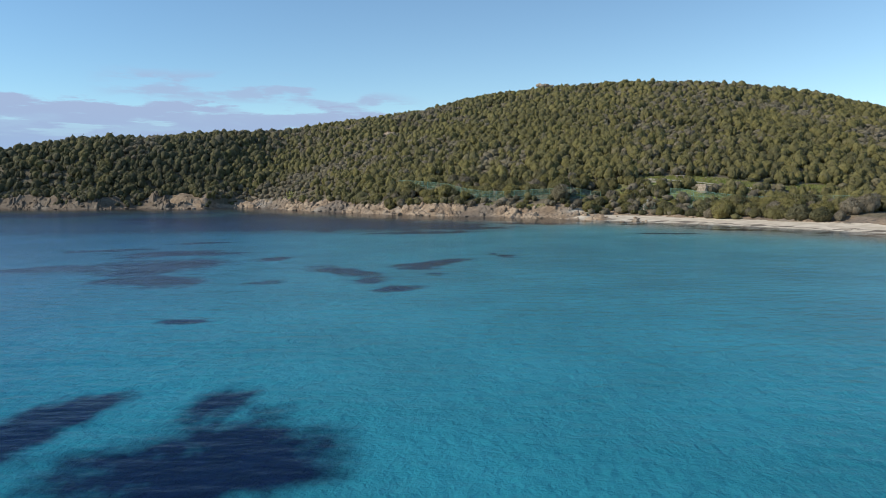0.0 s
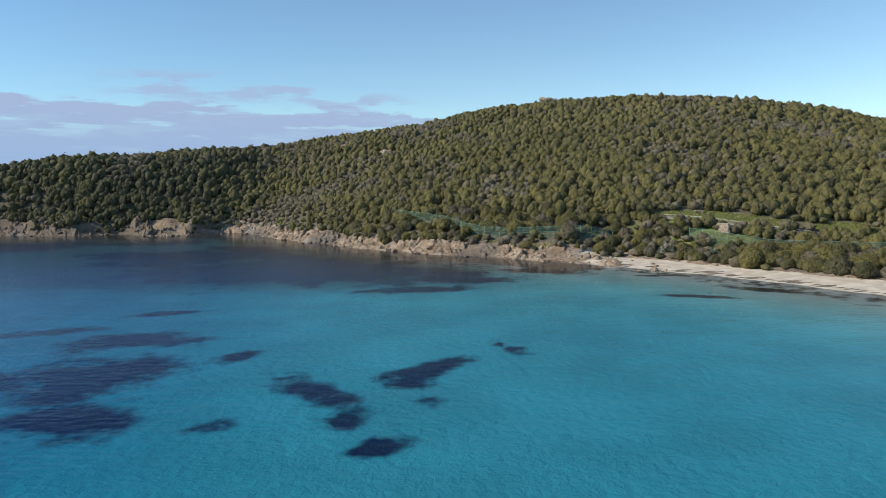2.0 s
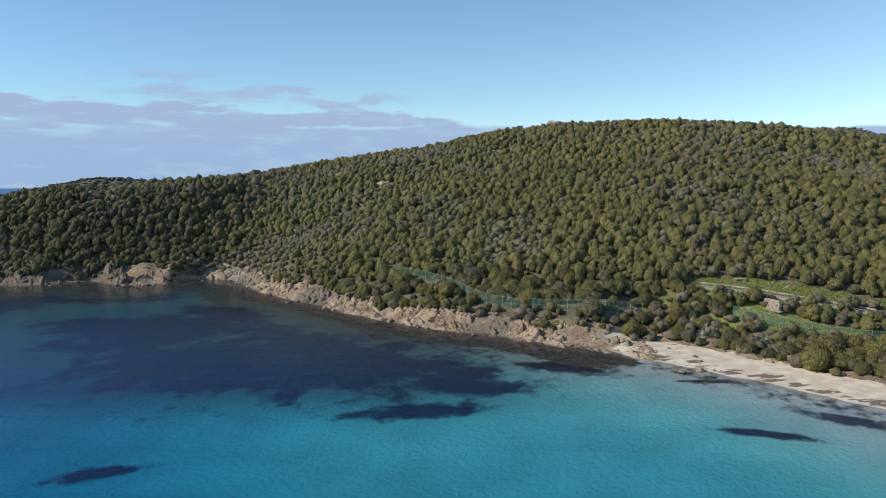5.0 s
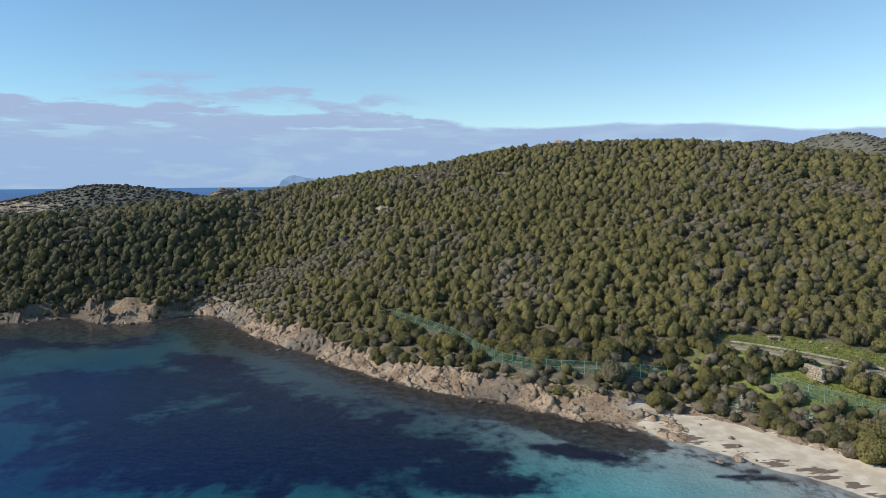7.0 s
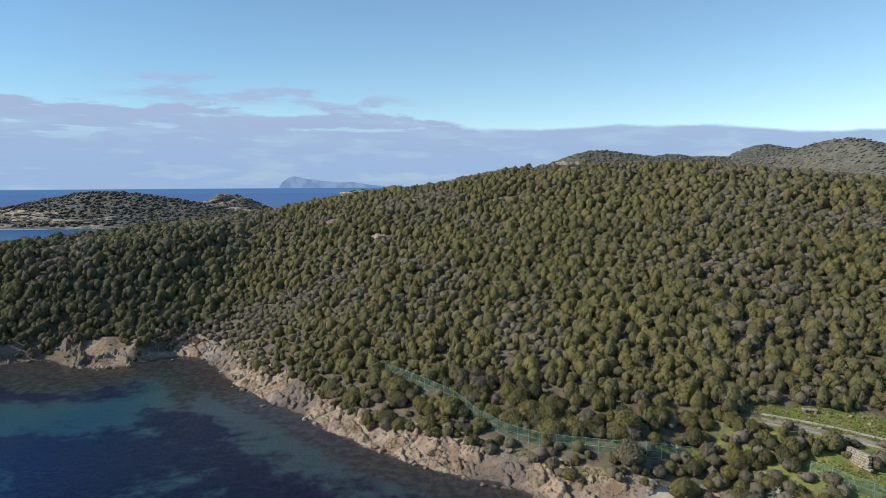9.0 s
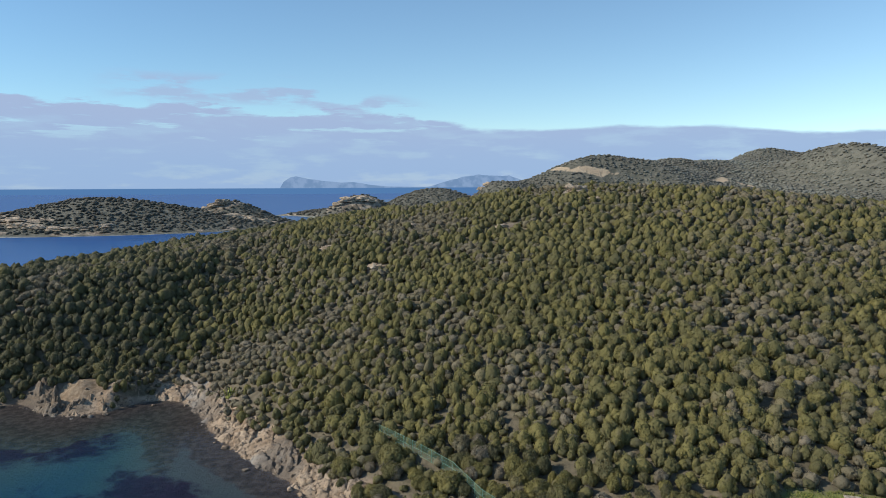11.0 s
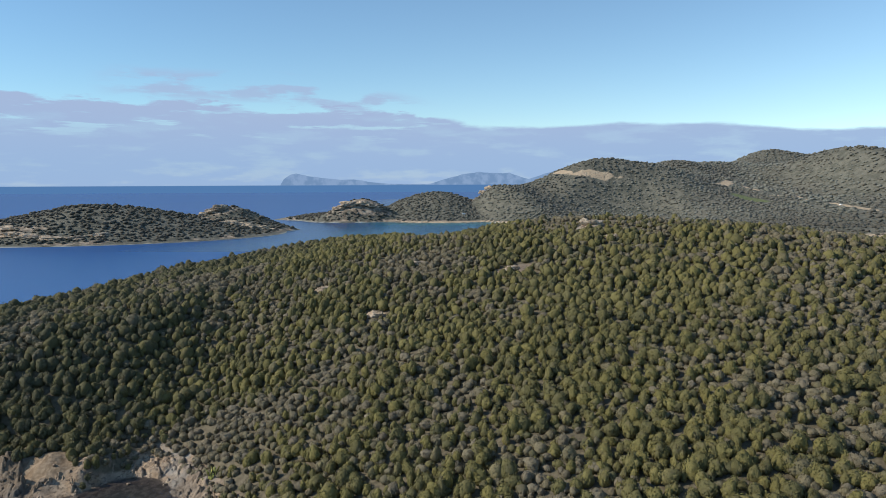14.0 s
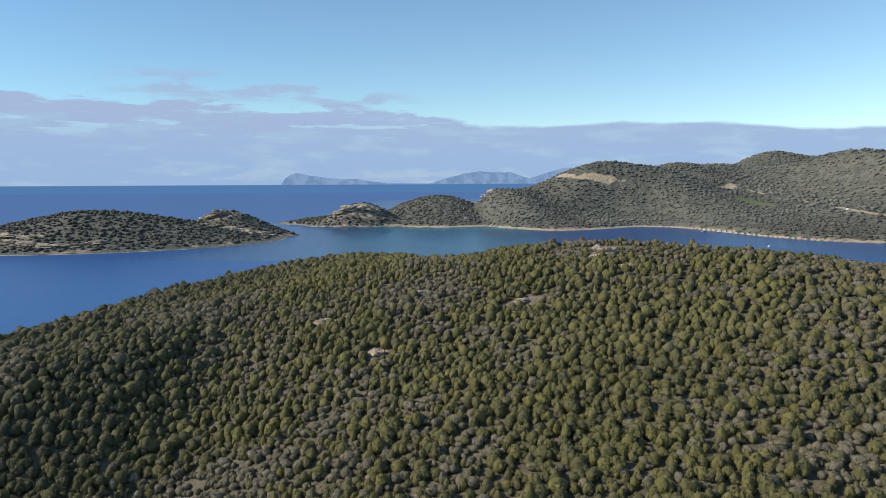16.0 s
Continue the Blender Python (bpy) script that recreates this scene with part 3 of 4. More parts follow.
def sand_mask(x, y, z):
    d = inland(x, y)
    return smooth(20, 28, x) * smooth(8.8, 6.8, d + (fbm(x, y, 3, 2, 9) - 0.5) * 3) * (d > -2)


ground = sheet("ground", lines((-420, -190, 6), (-190, -130, 2.2), (-130, 90, 0.8), (90, 200, 2.2), (200, 430, 7)), lines((-60, 30, 3), (30, 80, 1.6), (80, 200, 0.8), (200, 300, 1.6), (300, 600, 8)),
               land, MAT_GROUND,
               {"scrub": lambda x, y, z: 0.45 + 0.6 * fbm(x, y, 9, 3, 21), "grass": lambda x, y, z: np.maximum(clearing(x, y), 0.85 * near_patch(x, y, 46, 122, 14, 8, -25)), "rock": rock_mask,
                "sand": sand_mask, "scar": lambda x, y, z: scar(x, y), "wrack": lambda x, y, z: smooth(-0.5, 1.0, inland(x, y)) * smooth(4.5, 2.0, inland(x, y)),
                "weed": lambda x, y, z: weed_mask(x, y), "silt": lambda x, y, z: 0.95 * smooth(88, 104, y) * smooth(26, -8, x), "reef": reef_mask, "bed": lambda x, y, z: smooth(0.05, -0.1, z)})
tagged(ground, "scrubby hillside, rocky bank, sandy beach and clear sea bed", "ground", kind="structure")


def far_rock(x, y, z):
    low = smooth(7.0, 2.0, z) * smooth(0.2, 1, z) * (0.05 + 0.9 * fbm(x, y, 30, 3, 61)) * np.where(x > -60, smooth(30, 15, y - far_shore(x)), 1)
    spots = ((-300, 925, 20, 14), (-480, 722, 30, 14), (-138, 1050, 44, 22), (58, 1155, 22, 18), (-440, 700, 50, 9), (-255, 832, 60, 9), (-305, 940, 22, 16))
    return np.maximum(low, np.maximum.reduce([near_patch(x, y, *s) for s in spots]))


TRACKS = ((192, 1146, 20, 6, -42), (240, 1124, 38, 6, -8), (480, 1190, 44, 10, 52), (511, 1158, 32, 6, 88), (524, 1074, 22, 5, -8), (534, 1040, 32, 3, 75), (543, 926, 50, 6.5, -88))


def far_track(x, y, z):
    return np.maximum(np.maximum.reduce([near_patch(x, y, *s) for s in TRACKS]), smooth(2.4, 1.4, z) * smooth(-100, -40, x) * smooth(0.1, 0.5, z) * smooth(16, 9, y - far_shore(x)))


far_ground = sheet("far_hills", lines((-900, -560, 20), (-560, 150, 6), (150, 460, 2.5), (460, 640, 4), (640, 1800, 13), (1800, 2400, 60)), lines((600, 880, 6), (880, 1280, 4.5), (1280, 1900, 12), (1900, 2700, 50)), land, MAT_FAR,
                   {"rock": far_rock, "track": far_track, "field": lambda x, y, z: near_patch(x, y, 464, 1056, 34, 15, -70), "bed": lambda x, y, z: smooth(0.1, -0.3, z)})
tagged(far_ground, "far scrub-covered hills, islet and rocky points across the bay", "hills", kind="structure")

deep_bed = sheet("sea_bed", lines((-5200, 5200, 650)), lines((-1500, 5200, 650)), lambda x, y: x * 0 - 17.0, MAT_FAR,
                 {"rock": lambda x, y, z: x * 0, "track": lambda x, y, z: x * 0, "field": lambda x, y, z: x * 0, "bed": lambda x, y, z: x * 0 + 1})
tagged(deep_bed, "deep sea bed under the open sea", "sea bed", kind="structure")


def depth_at(x, y, z):
    """How deep the clear water looks: shallow by the beach, deeper to the west and in the open sea."""
    d = -inland(x, y)
    cove = (3.9 * (1 - 0.25 * smooth(96, 128, y)) + 5.0 * smooth(-2, -52, x) * (1 - 0.86 * smooth(86, 116, y))) * (1 - np.exp(-(np.clip(d, 0, 900) / (22 + 10 * smooth(-2, -40, x))) ** 1.7)) + 0.008 * np.clip(d - 80, 0, 400)
    bay = np.where((y > 600) & (y < 2700) & (x > -900) & (x < 2400), np.clip(-land(x, y), 0, 14), 14.0)
    bay = np.maximum(bay, 3.0 + 10 * smooth(-40, -330, x) + 7 * smooth(60, 170, x))
    return np.clip(np.where(y < 215, np.where(np.abs(x) < 420, cove, 14.0), bay), 0, 14)


sea = sheet("sea", lines((-4960, -960, 400), (-960, -200, 20), (-200, 110, 3.0), (110, 700, 12), (700, 4900, 420)), lines((-1500, -100, 140), (-100, 200, 3.0), (200, 700, 10), (700, 1300, 12), (1300, 4960, 366)),
            lambda x, y: x * 0.0, MAT_WATER, {"depth": depth_at, "calm": lambda x, y, z: np.where(y < 230, smooth(24, 4, -inland(x, y)) * (inland(x, y) < 8), 0.0), "haze": lambda x, y, z: 0.34 + 0.58 * smooth(90, 118, y) * smooth(24, -12, x) * smooth(260, 190, y) + 0.66 * np.maximum(smooth(190, 260, y), smooth(10, -120, y))})
tagged(sea, "calm clear turquoise to deep blue sea with small ripples", "sea", kind="structure")


# ---- bushes ----
def ico(sub):
    bm = bmesh.new()
    bmesh.ops.create_icosphere(bm, subdivisions=sub, radius=1.0)
    v, f = np.array([p.co[:] for p in bm.verts]), np.array([[p.index for p in q.verts] for q in bm.faces])
    bm.free()
    return v, f


ICO1, ICO2 = ico(1), ico(2)


def bush_mesh(rng, lobes, tufts, tuft_size, core, side, squat=1.0, ragged=0.0, inner=1.0):
    """One crown of radius about 1 and height about 1.3: a lumpy dome with a few side clumps, set with small leaf sprays. Quads, so triangles repeat a corner."""
    verts, faces, base, cs = [], [], 0, []
    knobs = rng.randn(9 + lobes, 3)
    knobs[:, 2] = np.abs(knobs[:, 2]) * 0.9
    knobs /= np.linalg.norm(knobs, axis=1)[:, None]
    swell = 0.08 + 0.12 * rng.rand(len(knobs))
    for k in range(lobes + 1):
        if k == 0:
            mid, size, sub = np.array([0, 0, 0.46]), np.array([0.80, 0.80 * (0.86 + 0.28 * rng.rand()), 0.80 * squat]), core
        else:
            a, r = rng.rand() * 2 * math.pi, 0.42 + 0.24 * rng.rand()
            mid = np.array([math.cos(a) * r, math.sin(a) * r, 0.30 + 0.42 * rng.rand() * squat])
            size, sub = np.array([1.0, 1.0, 0.95]) * (0.30 + 0.18 * rng.rand()), side
        n = sub[0]
        near = n @ knobs.T
        lump = (swell * np.exp((near - 1) / 0.045)).sum(1)[:, None]
        v = n * size * inner * (0.92 + lump + (0.05 + ragged) * (rng.rand(len(n), 1) - 0.5)) + mid
        v[:, 2] = np.maximum(v[:, 2], 0.02)
        verts.append(v)
        f = sub[1] + base
        faces.append(np.concatenate([f, f[:, 2:3]], 1))
        base += len(v)
        cs.append((mid, size))
    made = 0
    while made < tufts:
        i = 0 if rng.rand() < 0.5 else rng.randint(len(cs))
        n = rng.randn(3)
        n /= np.linalg.norm(n)
        if n[2] < -0.2:
            continue
        lump = (swell * np.exp((knobs @ n - 1) / 0.045)).sum()
        p = cs[i][0] + n * cs[i][1] * (0.94 - 0.5 * (1 - inner) + lump + (0.06 + 0.8 * (1 - inner)) * rng.rand())
        if p[2] < 0.05 or any(np.linalg.norm((p - c) / z) < 0.8 for c, z in cs):
            continue
        s = tuft_size * (0.6 + 0.8 * rng.rand())
        out = n + (0.34 + ragged) * rng.randn(3)
        out /= np.linalg.norm(out)
        tip = np.cross(out, rng.randn(3))
        tip = tip / np.linalg.norm(tip) + 0.15 * n
        side_ = np.cross(tip, out)
        side_ /= np.linalg.norm(side_) + 1e-6
        a, b, c = p - side_ * s * 0.62 - tip * s * 0.4, p + side_ * s * 0.62 - tip * s * 0.4, p + tip * s * 0.8
        if np.dot(np.cross(b - a, c - a), n) < 0:
            a, b = b, a
        verts.append(np.stack([a, b, c]))
        faces.append(np.array([[base, base + 1, base + 2, base + 2]]))
        base += 3
        made += 1
    v, f = np.concatenate(verts), np.concatenate(faces)
    return v, f[v[f, 2].max(1) > 0.021]


rng = np.random.RandomState(3)
ICO3 = ico(3)
CLOSE = [bush_mesh(rng, 11 + k % 5, 1150, 0.082, ICO3, ICO2, 0.95, 0.22, 0.88) for k in range(8)]
FINE = [bush_mesh(rng, 3 + k % 4, 100, 0.13, ICO2, ICO1, 1.0, 0.18, 0.94) for k in range(16)]
COARSE = [bush_mesh(rng, 1 + k % 4, 30, 0.18, ICO2, ICO1, 1.0, 0.14) for k in range(12)]
TWIGGY = [bush_mesh(rng, 2 + k % 3, 60, 0.17, ICO2, ICO1, 0.8, 0.22) for k in range(8)]
LOW = [bush_mesh(rng, 1, 10, 0.26, ICO1, ICO1, 0.8, 0.1) for k in range(6)]
FAR_BUSH = [bush_mesh(rng, 0, 1, 0.2, ICO1, ICO1) for k in range(6)]


def split_tris(v, f):
    """Turns corner-repeating quads into plain triangles."""
    tri = f[f[:, 2] == f[:, 3]][:, :3]
    quad = f[f[:, 2] != f[:, 3]]
    return np.concatenate([tri, quad[:, [0, 1, 2]], quad[:, [0, 2, 3]]])


def scatter(name, templates, spots, label, category, material=None):
    """Many bushes in one mesh. spots: x, y, z, radius, height factor, hue, dry."""
    vs, fs, hue, dry, base = [], [], [], [], 0
    r = np.random.RandomState(len(spots))
    tris = [(t[0], split_tris(*t)) for t in templates]
    for x, y, z, rad, tall, h, d in spots:
        v, f = tris[r.randint(len(tris))]
        a = r.rand() * 6.283
        long_way = 0.84 + 0.40 * r.rand()
        c, s = math.cos(a) * rad, math.sin(a) * rad
        lean_x, lean_y = 0.30 * (r.rand(2) - 0.5)
        q = np.empty_like(v)
        q[:, 0] = v[:, 0] * c * long_way - v[:, 1] * s / long_way + lean_x * v[:, 2] * rad + x
        q[:, 1] = v[:, 0] * s * long_way + v[:, 1] * c / long_way + lean_y * v[:, 2] * rad + y
        q[:, 2] = v[:, 2] * rad * tall + z
        vs.append(q)
        fs.append(f + base)
        hue.append(np.full(len(v), h))
        dry.append(np.full(len(v), d))
        base += len(v)
    me = mesh_from(name, np.concatenate(vs), np.concatenate(fs), material or MAT_LEAF, {"hue": np.concatenate(hue), "dry": np.concatenate(dry)}, True)
    return tagged(new(name, me), label, category, kind="stuff")


def jitter_spots(x0, x1, y0, y1, step, seed, loose=0.85):
    r = np.random.RandomState(seed)
    gx, gy = np.meshgrid(np.arange(x0, x1, step), np.arange(y0, y1, step), indexing="ij")
    gx = gx + (np.arange(gx.shape[1]) % 2)[None, :] * step * 0.5
    return (gx + (r.rand(*gx.shape) - 0.5) * step * loose).ravel(), (gy + (r.rand(*gy.shape) - 0.5) * step * loose).ravel(), r


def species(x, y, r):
    """Hue 0 (dark green) to 1 (olive) and dryness, by place: darker green on the western spur, grey patches of rockrose
    on the hill.
    """
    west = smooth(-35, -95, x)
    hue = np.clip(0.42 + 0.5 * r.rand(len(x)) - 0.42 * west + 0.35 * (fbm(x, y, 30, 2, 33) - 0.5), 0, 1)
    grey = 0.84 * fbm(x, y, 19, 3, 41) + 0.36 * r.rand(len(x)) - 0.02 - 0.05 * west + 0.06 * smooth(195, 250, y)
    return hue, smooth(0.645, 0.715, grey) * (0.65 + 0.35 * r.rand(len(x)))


bx, by, br = jitter_spots(-185, 225, 92, 440, 1.72, 5, 1.05)
bz = land(bx, by)
bd = inland(bx, by)
edge_d = 3.5 + 0.8 * smooth(-62, -70, bx) - 5.6 * thinned(bx) + 5.0 * smooth(22, 32, bx) + (fbm(bx, by, 7, 2, 15) - 0.5) * (6 + 1.5 * smooth(-50, -66, bx))
keep = (bd > edge_d) & (bz > np.where(bx > 22, 0.5, 1.0 - 0.7 * thinned(bx))) & (clearing(bx, by) < 0.42) & (scar(bx, by) < 0.58) & (outcrops(bx, by) < 0.44) & (ridge_trail(bx, by) < 0.36 + 0.2 * br.rand(len(bx))) & (br.rand(len(bx)) < 0.94) & (by < np.minimum(curve(REAR_X, REAR_Y, bx) - 1.7 * curve(CREST_X, CREST_Z, bx) + 18, 400))
# bare strips: the sandy shoulder by the rocks, the fence lines, the agaves
FENCE_A = ((-10.5, 155.5), (-3.6, 148.6), (1.0, 143.8), (4.8, 137.6), (8.3, 133.6), (12.4, 130.7), (16.4, 128.6), (21, 126.6), (25, 125.4), (31, 126.2))
FENCE_B = ((42.6, 120.2), (45.8, 117.1), (48.6, 114.7), (52, 112), (58, 108.4), (66, 104))
AGAVES = ((37.4, 117.6, 1.25, 1.8), (38.4, 116.6, 0.95, 1.2), (36.6, 116.9, 0.9, 1.5), (37.8, 118.5, 1.0, 0), (43.4, 112.6, 1.0, 0), (44.6, 111.9, 1.2, 1.3), (45.7, 111.2, 0.9, 0), (44.0, 113.4, 0.8, 0), (29.3, 127.4, 1.0, 0), (27.9, 127.8, 0.8, 0), (26.4, 117.6, 0.7, 0))


def from_fence(x, y, posts):
    """Distance from a fence line, and whether on its seaward side."""
    best, sea_side = np.full(x.shape, 99.0), np.zeros(x.shape, bool)
    for (ax, ay), (cx, cy) in zip(posts, posts[1:]):
        lx, ly = cx - ax, cy - ay
        t = np.clip(((x - ax) * lx + (y - ay) * ly) / (lx * lx + ly * ly), 0, 1)
        d = np.hypot(x - ax - t * lx, y - ay - t * ly)
        side = lx * (y - ay) - ly * (x - ax) < 0
        near = d < best
        best, sea_side = np.where(near, d, best), np.where(near, side, sea_side)
    return best, sea_side


for posts, gap in ((FENCE_A, 1.0), (FENCE_B, 1.8)):
    fd, fs_ = from_fence(bx, by, posts)
    keep &= (fd > np.where(fs_ & (bx > 40), gap, 1.0))
ROUTE = [(41.5 + 0.75 * k, 129.9 - 0.30 * k - 0.002 * k * k) for k in range(30)]
fd, fs_ = from_fence(bx, by, ROUTE)
keep &= (fd > np.where(fs_, 2.5, 1.6))
keep &= (near_patch(bx, by, -8.6, 144.3, 4.5, 1.5, -42) < 0.42) & (np.hypot(bx - 47.0, by - 120.5) > 2.6) & (np.abs(bx) < 0.71 * by + 8)
for ax, ay, *_ in AGAVES:
    keep &= np.hypot(bx - ax, (by - ay + 0.8) * 0.8) > 1.25
keep &= ~((np.hypot(bx + 2, by - 146.0 + 0.5 * (bx + 2)) < 2.6))
bx, by, bz, bd = bx[keep], by[keep], bz[keep], bd[keep]
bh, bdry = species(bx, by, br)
rad = (0.74 + 0.92 * br.rand(len(bx)) ** 2.2) * (1 - 0.12 * (bdry > 0.5)) * (0.75 + 0.25 * smooth(5, 14, bd)) * (1 + 0.14 * smooth(-35, -70, bx))
rad = rad * (1 - 0.45 * smooth(0.1, 0.45, near_patch(bx, by + 4.5, 66, 256, 36, 6, -14)))
front = (bd < 13) & (bx > -20)
rad = np.where(front, rad * (1.1 + 0.5 * br.rand(len(bx)) * (bdry < 0.3)), rad)
tall = (1.14 + 0.52 * br.rand(len(bx))) * (1.20 - 0.24 * smooth(0.9, 1.6, rad)) * (1 - 0.15 * (bdry > 0.5))
tall = np.where(front, tall * 0.82, tall)
single = (bx > -20) & (bx < 66) & (by < 150)
order = np.argsort(bd)
pick = [i for i in order if single[i]][:300]
single[:] = False
single[pick] = True
grey = ~single & (bdry > 0.5)
fine = ~single & ~grey & (by < 205)
coarse = ~single & ~grey & (by >= 205)
spots = np.stack([bx, by, bz - 0.15, rad, tall, bh, bdry], 1)
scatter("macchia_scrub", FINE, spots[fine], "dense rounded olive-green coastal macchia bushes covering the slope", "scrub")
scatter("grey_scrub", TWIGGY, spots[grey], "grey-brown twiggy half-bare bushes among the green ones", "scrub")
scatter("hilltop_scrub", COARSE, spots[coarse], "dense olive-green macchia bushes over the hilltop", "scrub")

# low shrubs that fill the gaps
ux, uy, ur = jitter_spots(-170, 180, 100, 258, 2.4, 12)
uz, ud = land(ux, uy), inland(ux, uy)
ok = (ud > 4.2 + 1.2 * smooth(-62, -70, ux) - 5 * thinned(ux) + 2.2 * smooth(22, 32, ux) + 3 * (fbm(ux, uy, 5, 2, 19) - 0.5)) & (uz > np.where(ux > 22, 0.5, 1.0)) & (clearing(ux, uy) < 0.46) & (scar(ux, uy) < 0.6) & (outcrops(ux, uy) < 0.45) & (ur.rand(len(ux)) < 0.9)
ux, uy, uz = ux[ok], uy[ok], uz[ok]
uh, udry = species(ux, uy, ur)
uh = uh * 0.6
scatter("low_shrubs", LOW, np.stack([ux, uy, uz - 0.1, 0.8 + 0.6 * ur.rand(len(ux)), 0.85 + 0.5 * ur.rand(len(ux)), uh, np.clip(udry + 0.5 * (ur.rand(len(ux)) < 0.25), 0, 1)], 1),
        "low grey-green shrubs between the larger bushes", "scrub")

# the bushes behind the beach, one by one
CROWNS = []
for v, f in CLOSE:
    CROWNS.append(mesh_from("crown", v, split_tris(v, f), MAT_LEAF_ONE, None, True))


def trunk_mesh(r):
    bm = bmesh.new()
    for k in range(3):
        a, lean = r.rand() * 6.283, 0.18 + 0.2 * r.rand()
        m = Matrix.Rotation(a, 4, "Z") @ Matrix.Rotation(lean, 4, "Y") @ Matrix.Translation((0, 0, 0.28))
        bmesh.ops.create_cone(bm, segments=6, radius1=0.075, radius2=0.04, depth=0.85, matrix=m)
    me = bpy.data.meshes.new("trunk")
    bm.to_mesh(me)
    bm.free()
    me.materials.append(MAT_BARK)
    return me


def branch_mesh(r):
    """One crooked branch_ob that leaves the trunk and forks inside the crown."""
    bm = bmesh.new()
    spots_ = [Vector((0, 0, 0.1)), Vector((0.18, 0.03, 0.38)), Vector((0.30 + 0.1 * r.rand(), -0.04, 0.68)), Vector((0.36, 0.1, 0.98))]
    for k, (a, b) in enumerate(zip(spots_, spots_[1:])):
        m = Matrix.Translation((a + b) / 2) @ (b - a).to_track_quat("Z", "Y").to_matrix().to_4x4()
        bmesh.ops.create_cone(bm, segments=5, radius1=0.05 - 0.012 * k, radius2=0.038 - 0.012 * k, depth=(b - a).length * 1.05, matrix=m)
    me = bpy.data.meshes.new("branch")
    bm.to_mesh(me)
    bm.free()
    me.materials.append(MAT_BARK)
    return me


TRUNKS, BRANCH_MESHES = [trunk_mesh(rng) for k in range(3)], [branch_mesh(rng) for k in range(2)]
for n, i in enumerate(pick):
    x, y, z, ra, ta, h, d = spots[i]
    root = new("macchia_bush")
    root.matrix_basis = pose(x, y, z, 0, 0, 137.5 * n) @ Matrix.Diagonal((ra, ra, ra * ta, 1))
    trunk = new("trunk", TRUNKS[n % 3])
    trunk.parent = root
    for k in range(2):
        branch_ob = new("branch", BRANCH_MESHES[k])
        branch_ob.parent = trunk
        branch_ob.matrix_basis = pose(0, 0, 0, 0, 0, 170 * k + 40)
    crown = new("crown", CROWNS[n % len(CROWNS)])
    crown.parent = root
    words = "large rounded" if ra > 1.6 else "small low" if ra < 1.05 else "rounded"
    place = "above the sandy beach" if x > 24 else "above the rocky shore"
    tagged(root, words + " olive-green evergreen bush " + place, "bush", "bushes above the shore")

# grass on the mown terrace and along the fence
gx3, gy3, gr = jitter_spots(8, 80, 104, 136, 0.42, 31)
lawn = clearing(gx3, gy3) + 0.12 * (gr.rand(len(gx3)) - 0.5) > 0.47
gx3, gy3 = gx3[lawn], gy3[lawn]


def tuft_blades(r):
    v, f = [], []
    for k in range(7):
        a, s = r.rand() * 6.283, 0.5 + 0.5 * r.rand()
        c, q = math.cos(a), math.sin(a)
        o = 0.35 * r.randn(2)
        v += [(o[0] - q * 0.16, o[1] + c * 0.16, 0), (o[0] + q * 0.16, o[1] - c * 0.16, 0), (o[0] + c * 0.4 * s, o[1] + q * 0.4 * s, s)]
        f.append((3 * k, 3 * k + 1, 3 * k + 2, 3 * k + 2))
    return np.array(v), np.array(f)


scatter("grass_tufts", [tuft_blades(gr) for k in range(5)], np.stack([gx3, gy3, land(gx3, gy3), 0.20 + 0.22 * gr.rand(len(gx3)), 0.9 + 0.5 * gr.rand(len(gx3)), gr.rand(len(gx3)), (gr.rand(len(gx3)) < 0.12) * 0.7], 1),
        "fresh green and straw-coloured grass on the terrace", "grass", MAT_GRASS)

# far scrub across the bay, with distance haze put into its colour
fx, fy, fr = jitter_spots(-560, 500, 640, 1260, 4.8, 8, 1.8)
gx2, gy2, _ = jitter_spots(-20, 1150, 620, 1780, 7.4, 9, 1.8)
beyond = (gy2 > 1260) | (gx2 > 500)
gx2, gy2 = gx2[beyond], gy2[beyond]
fx, fy = np.concatenate([fx, gx2]), np.concatenate([fy, gy2])
fz = land(fx, fy)
ok = (fz > 1.8) & (far_rock(fx, fy, fz) < 0.55 + 0.3 * fr.rand(len(fx))) & (far_track(fx, fy, fz) < 0.38) & (fr.rand(len(fx)) < 0.94) & (near_patch(fx, fy, 464, 1056, 34, 15, -70) < 0.4) & (fx < 0.71 * fy + 40)
fx, fy, fz = fx[ok], fy[ok], fz[ok]
# hue rises from the islet to the hills: more painted haze farther off
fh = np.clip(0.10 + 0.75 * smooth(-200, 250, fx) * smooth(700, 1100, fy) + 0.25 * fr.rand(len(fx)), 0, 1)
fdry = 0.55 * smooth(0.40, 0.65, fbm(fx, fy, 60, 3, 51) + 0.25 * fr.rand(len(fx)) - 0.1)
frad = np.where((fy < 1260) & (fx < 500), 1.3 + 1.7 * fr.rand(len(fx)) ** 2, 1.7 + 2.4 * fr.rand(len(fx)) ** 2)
scatter("far_scrub", FAR_BUSH, np.stack([fx, fy, fz - 0.3, frad * 1.3, 0.42 + 0.28 * fr.rand(len(fx)), fh, fdry], 1), "grey-green scrub on the hills across the bay, distance haze put into its colour", "scrub", MAT_LEAF_FAR)


